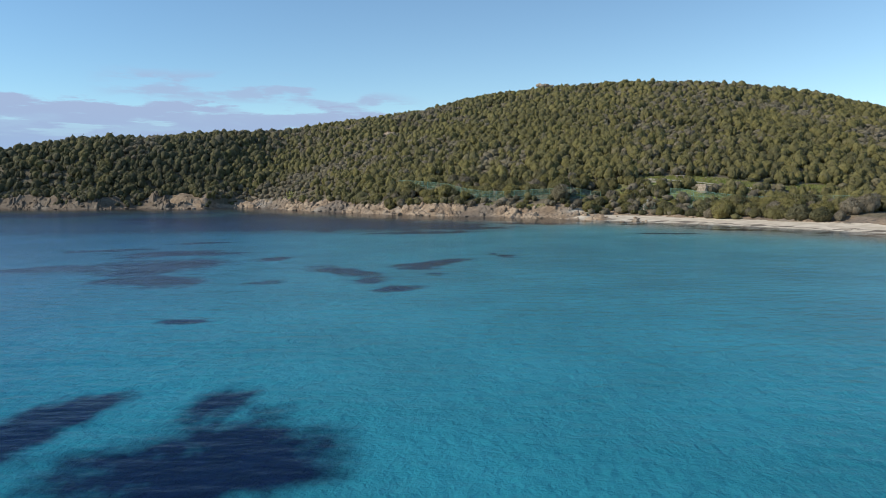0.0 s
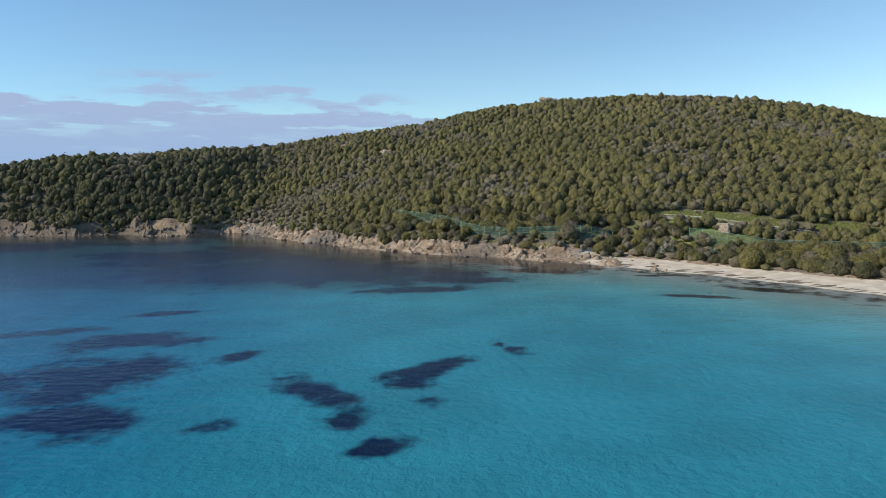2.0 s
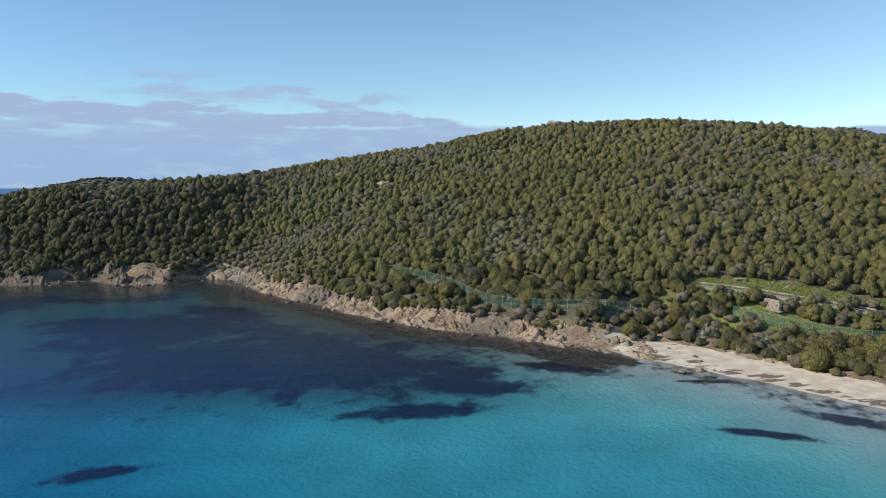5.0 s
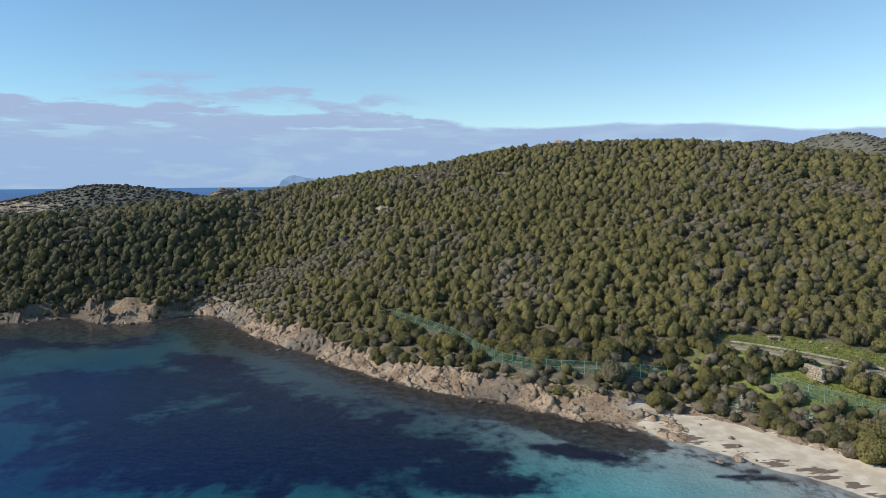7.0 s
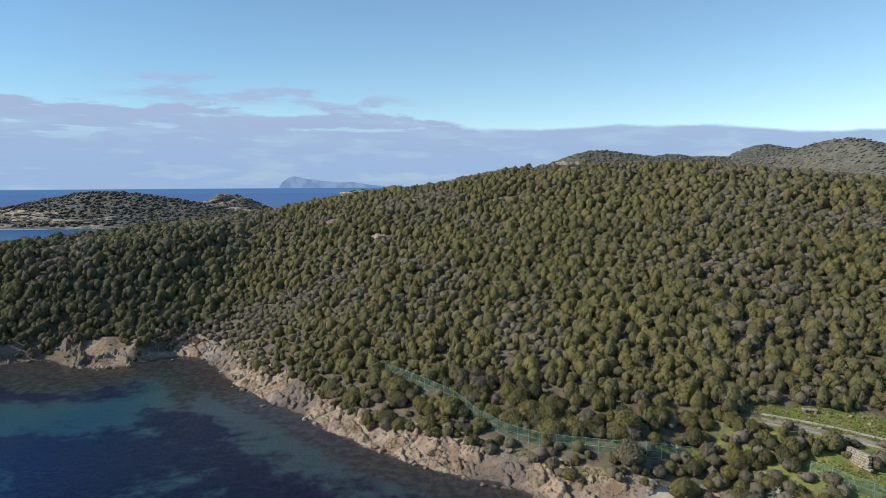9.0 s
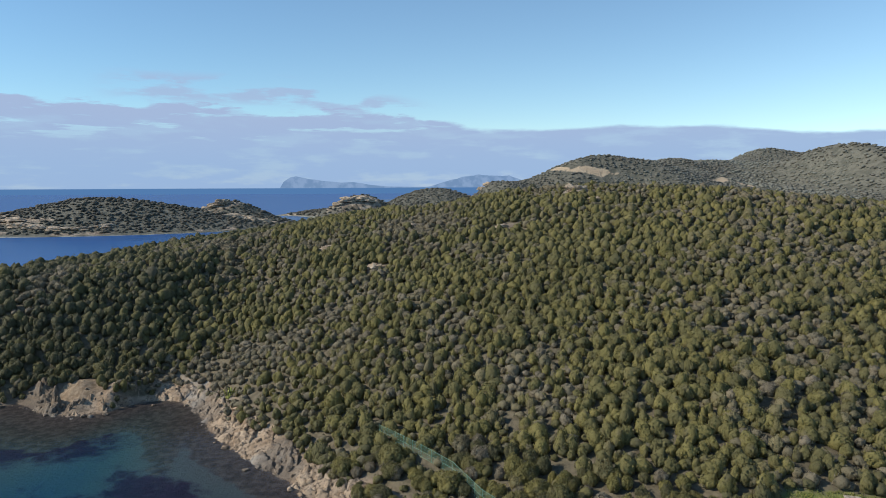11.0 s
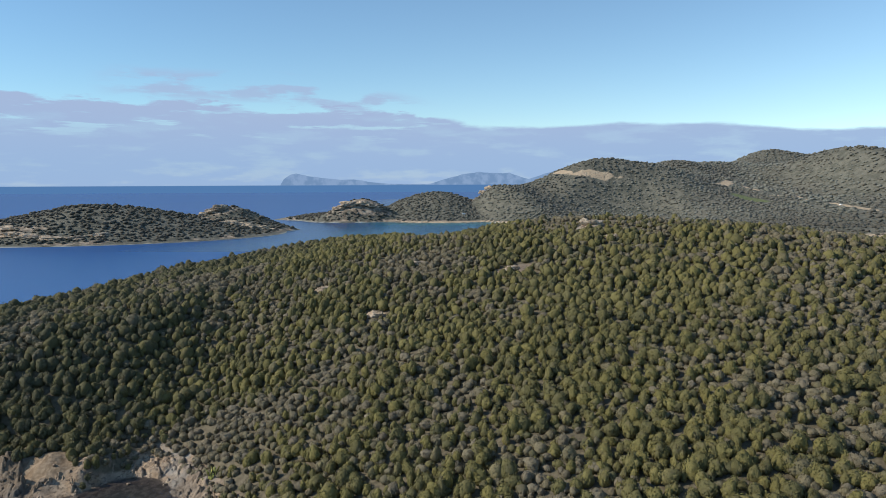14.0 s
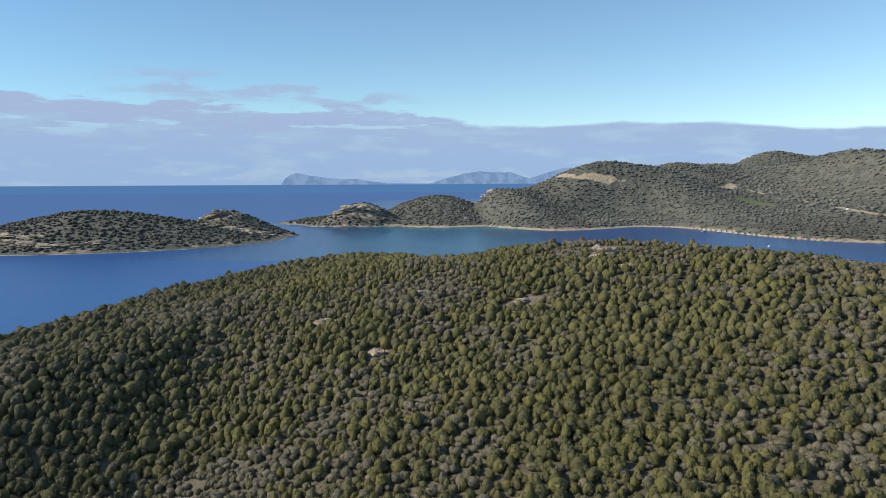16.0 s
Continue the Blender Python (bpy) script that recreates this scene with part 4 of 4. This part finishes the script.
# ---- rocky shore ----
def facets(x, y, size, seed):
    """Broken blocks: each one's random height, its tilted top, and the gap to its neighbour."""
    x, y = x / size, y / size
    ix, iy = np.floor(x).astype(int), np.floor(y).astype(int)
    f1, f2, ident, top_ = np.full(x.shape, 9.0), np.full(x.shape, 9.0), np.zeros(x.shape), np.zeros(x.shape)
    for a in (-1, 0, 1):
        for b in (-1, 0, 1):
            i, j = ix + a + seed * 37, iy + b + seed * 91
            px, py = ix + a + NOISE_TABLE[i & 255, j & 255], iy + b + NOISE_TABLE[(i + 101) & 255, (j + 57) & 255]
            d = np.hypot(px - x, py - y)
            near = d < f1
            f2 = np.where(near, f1, np.minimum(f2, d))
            ident = np.where(near, NOISE_TABLE[(i + 13) & 255, (j + 7) & 255], ident)
            lean = (x - px) * (NOISE_TABLE[(i + 71) & 255, (j + 3) & 255] - 0.3) + (y - py) * (NOISE_TABLE[(i + 5) & 255, (j + 83) & 255] - 0.5)
            top_ = np.where(near, lean, top_)
            f1 = np.where(near, d, f1)
    return ident, top_, f2 - f1


def rocky_bank(name, x0, x1, lo, hi, step, label, proud=1.0):
    """A band of broken rock that follows the waterline from x0 to x1, from lo to hi metres inland."""
    xs = np.linspace(x0, x1, 4000)
    ys = shore(xs)
    arc = np.concatenate([[0], np.cumsum(np.hypot(np.diff(xs), np.diff(ys)))])
    n = int(arc[-1] / step)
    u = np.linspace(0, arc[-1], n)
    px = np.interp(u, arc, xs)
    py = np.interp(u, arc, ys)
    w = 40
    k = np.ones(2 * w + 1) / (2 * w + 1)
    tx = np.convolve(np.pad(np.gradient(px), w, mode="edge"), k, "valid")
    ty = np.convolve(np.pad(np.gradient(py), w, mode="edge"), k, "valid")
    ln = np.hypot(tx, ty)
    nx, ny = -ty / ln, tx / ln
    v = np.arange(lo, hi, step)
    gx, gy = px[:, None] + nx[:, None] * v, py[:, None] + ny[:, None] * v
    gx = gx + (fbm(gx, gy, 2.0, 2, 71) - 0.5) * 0.5
    gy = gy + (fbm(gx, gy, 2.0, 2, 72) - 0.5) * 0.5
    d = inland(gx, gy)
    cliff = smooth(-62, -70, gx)
    env = smooth(lo, lo + 3.0, v)[None, :] * smooth(hi, hi - 3.0, v)[None, :] * smooth(0, 12, u)[:, None] * smooth(arc[-1], arc[-1] - 12, u)[:, None]
    env = env * (1 - 0.55 * thinned(gx)) * (1 - 0.75 * smooth(0.5, 0.62, scar(gx, gy)))
    ei, es, eg = facets(gx + 0.3 * gy, gy * 0.9, 4.6, 4)
    ai, as_, ag = facets(gx + 0.4 * gy, gy * 0.8, 2.1, 1)
    bi, bs, bg = facets(gx * 0.8, gy + 0.5 * gx, 0.95, 2)
    ci, cs, cg = facets(gx, gy, 0.50, 3)
    layers = np.abs(fbm(gx * 0.5 + gy, gy * 0.5 - gx, 1.5, 3, 75) - 0.5) * 2
    lump = (ei - 0.45) * 0.7 + es * 0.9 + (ai - 0.45) * 0.8 + as_ * 1.7 + (bi - 0.45) * 0.42 + bs * 0.95 + (ci - 0.5) * 0.16 + cs * 0.36 + (0.2 - layers) * 0.45
    lump = lump - 0.7 * smooth(0.14, 0.0, ag) - 0.3 * smooth(0.12, 0.0, bg)
    lump = lump + (fbm(gx, gy, 8, 3, 73) - 0.5) * 1.5
    lump = np.clip(lump, -1.3, 1.05 - 0.2 * cliff)
    z = land(gx, gy) + env * (proud * (0.85 + 0.5 * cliff) * lump * smooth(-3.5, 1.5, d) + 0.12) - 0.5 * (1 - env)
    vs = np.stack([gx, gy, z], -1).reshape(-1, 3)
    ob = new(name, mesh_from(name, vs, grid_faces(n, len(v)), MAT_ROCK))
    return tagged(ob, label, "rocks", kind="structure")


rocky_bank("shore_rocks", -150, 33, -3.0, 6.8, 0.20, "broken buff and grey rocks along the waterline")
rocky_bank("bank_rocks", 22, 62, 5.8, 11.5, 0.25, "low crumbling rocky bank behind the beach", 0.55)


def boulder_mesh(r):
    bm = bmesh.new()
    shape = np.array([1.0, 0.75 + 0.3 * r.rand(), 0.5 + 0.3 * r.rand()])
    for k in range(22):
        p = r.rand(3) * 2 - 1
        bm.verts.new((p / max(np.linalg.norm(p), 0.9) * shape).tolist())
    bmesh.ops.convex_hull(bm, input=bm.verts)
    bmesh.ops.delete(bm, geom=[v for v in bm.verts if not v.link_faces], context="VERTS")
    bmesh.ops.bevel(bm, geom=list(bm.edges), offset=0.035, segments=1, affect="EDGES")
    bmesh.ops.recalc_face_normals(bm, faces=bm.faces)
    me = bpy.data.meshes.new("boulder")
    bm.to_mesh(me)
    bm.free()
    me.materials.append(MAT_ROCK)
    return me


rr = np.random.RandomState(17)
BOULDERS = [boulder_mesh(rr) for k in range(8)]
STONES = [boulder_mesh(rr) for k in range(4)]
for me in STONES:
    me.name = "stone"
    me.materials[0] = MAT_STONE
for k in range(170):
    x = rr.uniform(-125, 34)
    want = rr.uniform(-1.6, 6.5) if rr.rand() < 0.8 else rr.uniform(-3.5, 0)
    y = float(shore(np.array([x]))[0]) + want * 1.2
    z = float(land(x, y))
    s = 0.25 + 0.65 * rr.rand() ** 2.2
    ob = new("boulder", BOULDERS[k % 8])
    ob.matrix_basis = pose(x, y, z + 0.15 * s, 0, 0, rr.uniform(0, 360)) @ Matrix.Scale(s, 4)
    tagged(ob, "weathered angular boulder on the rocky shore", "boulder", "boulders on the shore")


# hilltop outcrops
def outcrop(x, y, rx, ry, h, turn=0.0, label="pale bare rock outcrop among the bushes", group="outcrops on the hill"):
    bm = bmesh.new()
    bmesh.ops.create_icosphere(bm, subdivisions=4, radius=1.0)
    for v in bm.verts:
        p = v.co.copy()
        k = 1 + 0.5 * (noise.noise(p * 1.7 + Vector((x, y, 0))) + 0.5 * noise.noise(p * 4.3 + Vector((y, x, 3))) + 0.3 * noise.noise(p * 9.0))
        v.co = Vector((p.x * rx * k, p.y * ry * k, max(p.z, -0.3) * h * k))
    me = bpy.data.meshes.new("rock_outcrop")
    bm.to_mesh(me)
    bm.free()
    me.materials.append(MAT_PALE_ROCK)
    ob = new("rock_outcrop", me)
    ob.matrix_basis = pose(x, y, float(land(x, y)) + 0.1, 0, 0, turn)
    return tagged(ob, label, "rock", group)


for spot in ((40, 254.5, 3.6, 2.0, 2.2, 10), (43.5, 244.5, 1.8, 1.2, 1.0, 0), (-33, 243, 3.4, 1.2, 1.1, -10), (-28.5, 243.6, 1.6, 1.0, 0.9, 20), (-18.5, 225, 2.0, 1.2, 1.2, 0),
             (-9, 252, 2.2, 0.9, 0.8, 0), (-112, 302, 3.6, 1.4, 1.2, 0), (16, 236, 2.4, 1.2, 0.8, 30), (13, 232, 1.6, 1.0, 0.7, 0)):
    outcrop(*spot)
# crags on the rocky points and ledges along the shores across the bay
CRAGS = ((-302, 922, 11, 6, 5.5, 20), (-312, 920, 9, 5, 4.5, 0), (-322, 919, 8, 5, 3.5, 0), (-148, 1044, 16, 7, 5.5, 5), (-132, 1045, 14, 7, 5.0, -5), (-164, 1043, 10, 6, 4.0, 0), (-116, 1046, 9, 5, 3.5, 0),
         (60, 1136, 8, 5, 4.0, -40), (69, 1122, 8, 5, 4.0, -40))
LEDGES = ((-255, 812, 12, 5, 3.6, 5), (-238, 816, 12, 5, 3.8, 0), (-222, 822, 11, 5, 3.2, 15), (-275, 806, 10, 4, 2.6, 0), (-208, 832, 7, 5, 2.4, 40), (-420, 684, 12, 6, 3.4, 0), (-400, 678, 12, 6, 3.2, 5),
          (-378, 676, 12, 5, 3.0, 0), (-436, 700, 14, 8, 3.6, -20), (-356, 680, 10, 5, 2.6, 20), (-338, 692, 10, 5, 2.4, 35))
for spot in CRAGS + LEDGES:
    outcrop(*spot, "pale bare crag on the shore across the bay", "crags across the bay")


# ---- fence ----
def box(bm, x0, x1, y0, y1, z0, z1, bevel=0.0):
    made = bmesh.ops.create_cube(bm, size=1.0)["verts"]
    for v in made:
        v.co = Vector(((x0 + x1) / 2 + v.co.x * (x1 - x0), (y0 + y1) / 2 + v.co.y * (y1 - y0), (z0 + z1) / 2 + v.co.z * (z1 - z0)))
    if bevel:
        bmesh.ops.bevel(bm, geom=list({e for v in made for e in v.link_edges}), offset=bevel, segments=1, affect="EDGES")
    return bm


def bar(bm, a, b, r, seg=6, r2=None):
    a, b = Vector(a), Vector(b)
    m = Matrix.Translation((a + b) / 2) @ (b - a).to_track_quat("Z", "Y").to_matrix().to_4x4()
    bmesh.ops.create_cone(bm, cap_ends=True, segments=seg, radius1=r, radius2=r if r2 is None else r2, depth=(b - a).length, matrix=m)
    return bm


def fence(route, step, tall, label):
    root = new("fence")
    pts = [Vector(p) for p in route]
    spots = []
    for a, b in zip(pts, pts[1:]):
        n = max(1, round((b - a).length / step))
        spots += [a.lerp(b, k / n) for k in range(n)]
    spots.append(pts[-1])
    feet = [Vector((p.x, p.y, float(land(p.x, p.y)))) for p in spots]
    root.matrix_basis = pose(*feet[0])
    for k, p in enumerate(feet):
        q = p - feet[0]
        part("post", bar(bmesh.new(), q - Vector((0, 0, 0.4)), q + Vector((0, 0, tall + 0.08)), 0.036), MAT_POST, root)
        if k + 1 < len(feet):
            s = feet[k + 1] - feet[0]
            for z in (0.08, tall * 0.5, tall):
                part("rail", bar(bmesh.new(), q + Vector((0, 0, z)), s + Vector((0, 0, z)), 0.022), MAT_POST, root)
            across = Vector((-(s - q).y, (s - q).x, 0)).normalized() * 0.012
            bm = bmesh.new()
            ends = [bm.verts.new(c + off + Vector((0, 0, z))) for off in (across, -across) for c, z in ((q, 0.05), (s, 0.05), (s, tall), (q, tall))]
            bm.faces.new(ends[:4])
            bm.faces.new(ends[4:][::-1])
            for i in range(4):
                bm.faces.new((ends[i], ends[4 + i], ends[4 + (i + 1) % 4], ends[(i + 1) % 4]))
            part("netting", bm, MAT_NET, root, "green mesh netting")
    return tagged(root, label, "fence")


fence([(x, y, 0) for x, y in FENCE_A], 2.0, 1.9, "green metal mesh fence on the slope above the rocks")
fence([(x, y, 0) for x, y in FENCE_B], 2.2, 1.9, "green metal mesh fence beside the mown grass")


# ---- terrace path, kerbs and walls ----
def ribbon(name, route, width, lift, thick, material, parent):
    pts = [Vector((x, y, float(land(x, y)) + lift)) for x, y in route]
    bm = bmesh.new()
    rows_ = []
    for k, p in enumerate(pts):
        t = (pts[min(k + 1, len(pts) - 1)] - pts[max(k - 1, 0)]).normalized()
        s = Vector((-t.y, t.x, 0)).normalized() * width / 2
        rows_.append([bm.verts.new(p + s), bm.verts.new(p - s), bm.verts.new(p - s - Vector((0, 0, thick))), bm.verts.new(p + s - Vector((0, 0, thick)))])
    for a, b in zip(rows_, rows_[1:]):
        for i in range(4):
            bm.faces.new((a[i], a[(i + 1) % 4], b[(i + 1) % 4], b[i]))
    bm.faces.new(rows_[0][::-1])
    bm.faces.new(rows_[-1])
    bmesh.ops.recalc_face_normals(bm, faces=bm.faces)
    return part(name, bm, material, parent)


def offset_route(route, off):
    out = []
    for k, (x, y) in enumerate(route):
        ax, ay = route[max(k - 1, 0)]
        bx_, by_ = route[min(k + 1, len(route) - 1)]
        l = math.hypot(bx_ - ax, by_ - ay)
        out.append((x - (by_ - ay) / l * off, y + (bx_ - ax) / l * off))
    return out


route = ROUTE
path = new("path")
ribbon("surface", route, 1.7, 0.10, 0.3, MAT_PAVE, path)
ribbon("kerb", offset_route(route, 0.95), 0.16, 0.20, 0.5, MAT_KERB, path)
ribbon("kerb", offset_route(route, -0.95), 0.16, 0.18, 0.5, MAT_KERB, path)
tagged(path, "pale paved terrace path edged with two kerbs", "path", kind="structure")

wall = new("stone_wall")
wall.matrix_basis = pose(48.0, 122.6, float(land(48.0, 121.2)) - 0.1, 0, 0, -74)
wr = np.random.RandomState(4)
for course in range(6):
    x = 0.0
    while x < 3.4 - 0.18 * course:
        w = 0.35 + 0.35 * wr.rand()
        part("stone", box(bmesh.new(), x, x + w - 0.04, -0.25 + 0.06 * wr.rand() + 0.10 * course, 0.3 + 0.1 * course, course * 0.27, course * 0.27 + 0.25, 0.03), MAT_STONE, wall)
        x += w
tagged(wall, "stepped dry wall of pale stone blocks below the path", "wall")

bench = new("stone_bench")
bench.matrix_basis = pose(48.2, 130.6, float(land(48.2, 130.6)), 0, 0, -18)
part("seat", box(bmesh.new(), -0.9, 0.9, -0.3, 0.3, 0.36, 0.5, 0.02), MAT_STONE, bench)
for sx in (-0.65, 0.65):
    part("support", box(bmesh.new(), sx - 0.15, sx + 0.15, -0.26, 0.26, -0.1, 0.36, 0.02), MAT_STONE, bench)
tagged(bench, "pale stone bench on the grass above the path", "bench")


# ---- agaves and cactus ----
def agave(x, y, size, stalk, seed):
    r = random.Random(seed)
    root = new("agave")
    root.matrix_basis = pose(x, y, float(land(x, y)) + 0.05)
    for k in range(20):
        bm = bmesh.new()
        n, length, wide = 6, size * r.uniform(0.8, 1.15), size * 0.13
        lean = 0.25 + 0.95 * (k / 20)
        rings = []
        for i in range(n + 1):
            t = i / n
            rr_, zz = length * t * math.sin(lean + 0.25 * t), length * t * math.cos(lean + 0.35 * t)
            w = wide * (1 - t) ** 0.7 * (0.7 + 0.6 * t) + 0.004
            rings.append([bm.verts.new((rr_, -w, zz + w * 0.4)), bm.verts.new((rr_, 0, zz - w * 0.15)), bm.verts.new((rr_, w, zz + w * 0.4)), bm.verts.new((rr_ + 0.02, 0, zz - w * 0.15 - 0.04 * (1 - t) - 0.005))])
        for a, b in zip(rings, rings[1:]):
            for i in range(4):
                bm.faces.new((a[i], a[(i + 1) % 4], b[(i + 1) % 4], b[i]))
        bmesh.ops.rotate(bm, verts=bm.verts, matrix=Matrix.Rotation(k * 2.4, 3, "Z"))
        part("leaf", bm, MAT_AGAVE, root)
    if stalk:
        bm = bar(bmesh.new(), (0, 0, 0), (0.15, 0, stalk), 0.05, 6, 0.02)
        for k in range(9):
            z = stalk * (0.6 + 0.045 * k)
            a = k * 2.4
            bar(bm, (0.1, 0, z), (0.1 + 0.28 * math.cos(a), 0.28 * math.sin(a), z + 0.12), 0.03, 4)
        part("flower_stalk", bm, MAT_STEM, root, "bleached branching flower stalk")
    return tagged(root, "blue-green agave rosette" + (" with a dry flower stalk" if stalk else "") + " above the beach", "agave", "agaves above the beach")


for k, (x, y, s, st) in enumerate(AGAVES):
    agave(x, y, s, st, k)


def cactus(x, y, seed):
    r = random.Random(seed)
    root = new("prickly_pear")
    root.matrix_basis = pose(x, y, float(land(x, y)) - 0.1)
    tips = [(Vector((r.uniform(-1.2, 1.2), r.uniform(-0.6, 0.6), 0.1)), 0.0)] * 1 + [(Vector((r.uniform(-1.4, 1.4), r.uniform(-0.7, 0.7), 0.1)), 0.0) for k in range(7)]
    for level in range(4):
        nxt = []
        for base, lean in tips:
            s = r.uniform(0.26, 0.36)
            tilt, spin = lean + r.uniform(-0.5, 0.5), r.uniform(0, 6.28)
            m = Matrix.Translation(base) @ Matrix.Rotation(spin, 4, "Z") @ Matrix.Rotation(tilt, 4, "X")
            bm = bmesh.new()
            bmesh.ops.create_uvsphere(bm, u_segments=10, v_segments=6, radius=1.0, matrix=m @ Matrix.Translation((0, 0, s * 0.95)) @ Matrix.Diagonal((s * 0.75, 0.07, s, 1)))
            part("pad", bm, MAT_CACTUS, root)
            tip = m @ Vector((r.uniform(-0.12, 0.12), 0, s * 1.8))
            if r.random() < 0.85:
                nxt.append((tip, tilt * 0.5))
        tips = nxt
    return tagged(root, "yellow-green prickly pear clump above the shore rocks", "cactus")


cactus(-44.0, 183.0, 2)


# ---- far small things: van, boats ----
def vehicle(x, y, turn, length, tall, label):
    root = new("van")
    root.matrix_basis = pose(x, y, float(land(x, y)), 0, 0, turn)
    w = 1.9
    bm = bmesh.new()
    prof = [(0, 0.35), (0, tall * 0.95), (0.1, tall), (length * 0.72, tall), (length * 0.84, tall * 0.62), (length * 0.99, tall * 0.5), (length, 0.35)]
    sides = [[bm.verts.new((px_ - length / 2, sy, pz)) for px_, pz in prof] for sy in (-w / 2, w / 2)]
    bm.faces.new(sides[0])
    bm.faces.new(sides[1][::-1])
    for i in range(len(prof)):
        j = (i + 1) % len(prof)
        bm.faces.new((sides[0][i], sides[0][j], sides[1][j], sides[1][i]))
    bmesh.ops.recalc_face_normals(bm, faces=bm.faces)
    part("body", bm, MAT_WHITE, root)
    for sy in (-w / 2 - 0.005, w / 2 + 0.005):
        part("side_window", box(bmesh.new(), 0.05 * length, 0.28 * length, sy - 0.02, sy + 0.02, tall * 0.6, tall * 0.88), MAT_DARK, root)
        for px_ in (-0.3 * length, 0.3 * length):
            wheel = part("wheel", bar(bmesh.new(), (px_, sy - 0.06, 0.34), (px_, sy + 0.06, 0.34), 0.12, 10), MAT_DARK, root)
            part("tyre", bar(bmesh.new(), (px_, sy - 0.1, 0.34), (px_, sy + 0.1, 0.34), 0.34, 14), MAT_DARK, wheel)
            part("rim", bar(bmesh.new(), (px_, sy - 0.12, 0.34), (px_, sy + 0.12, 0.34), 0.2, 12), MAT_WHITE, wheel, "pale wheel rim")
    return tagged(root, label, "van")


def boat(x, y, turn, length):
    root = new("motorboat")
    root.matrix_basis = pose(x, y, 0.0, 0, 0, turn)
    bm = bmesh.new()
    rings = []
    for i in range(7):
        t = i / 6
        hw = length * 0.17 * (1 - t ** 2.5) + 0.02
        rings.append([bm.verts.new((length * (t - 0.5), -hw, 0.6 + 0.25 * t)), bm.verts.new((length * (t - 0.5), 0, -0.3 + 0.6 * t ** 3)), bm.verts.new((length * (t - 0.5), hw, 0.6 + 0.25 * t))])
    for a, b in zip(rings, rings[1:]):
        bm.faces.new((a[0], a[1], b[1], b[0]))
        bm.faces.new((a[1], a[2], b[2], b[1]))
        bm.faces.new((a[2], a[0], b[0], b[2]))
    bm.faces.new(rings[0])
    bmesh.ops.recalc_face_normals(bm, faces=bm.faces)
    part("hull", bm, MAT_WHITE, root)
    cabin = part("cabin", box(bmesh.new(), -0.1 * length, 0.15 * length, -0.5, 0.5, 0.6, 1.5, 0.12), MAT_WHITE, root)
    part("windscreen", box(bmesh.new(), 0.15 * length, 0.17 * length, -0.45, 0.45, 0.95, 1.4), MAT_DARK, cabin)
    return tagged(root, "small white motorboat moored in the bay", "boat", "boats in the bay")


vehicle(26, 1045, 8, 6.5, 2.7, "white camper van parked behind the far beach")
vehicle(538, 950, 85, 5.0, 2.2, "white van on the track across the bay")
boat(325, 897, 15, 8.0)
boat(334, 878, -20, 5.5)
boat(309, 700, 40, 4.0)


# pale stones below the fence and scattered on the terrace
for k in range(26):
    if k < 12:
        x, y = rr.uniform(-1.0, 4.0), rr.uniform(139.5, 143.5)
    else:
        x, y = rr.uniform(44, 58), rr.uniform(126, 131)
    s = rr.uniform(0.15, 0.42)
    ob = new("stone", STONES[k % 4])
    ob.matrix_basis = pose(x, y, float(land(x, y)) + 0.2 * s, 0, 0, rr.uniform(0, 360)) @ Matrix.Scale(s, 4)
    tagged(ob, "pale loose stone " + ("on the slope below the fence" if k < 12 else "in the terrace grass"), "stone", "loose pale stones")
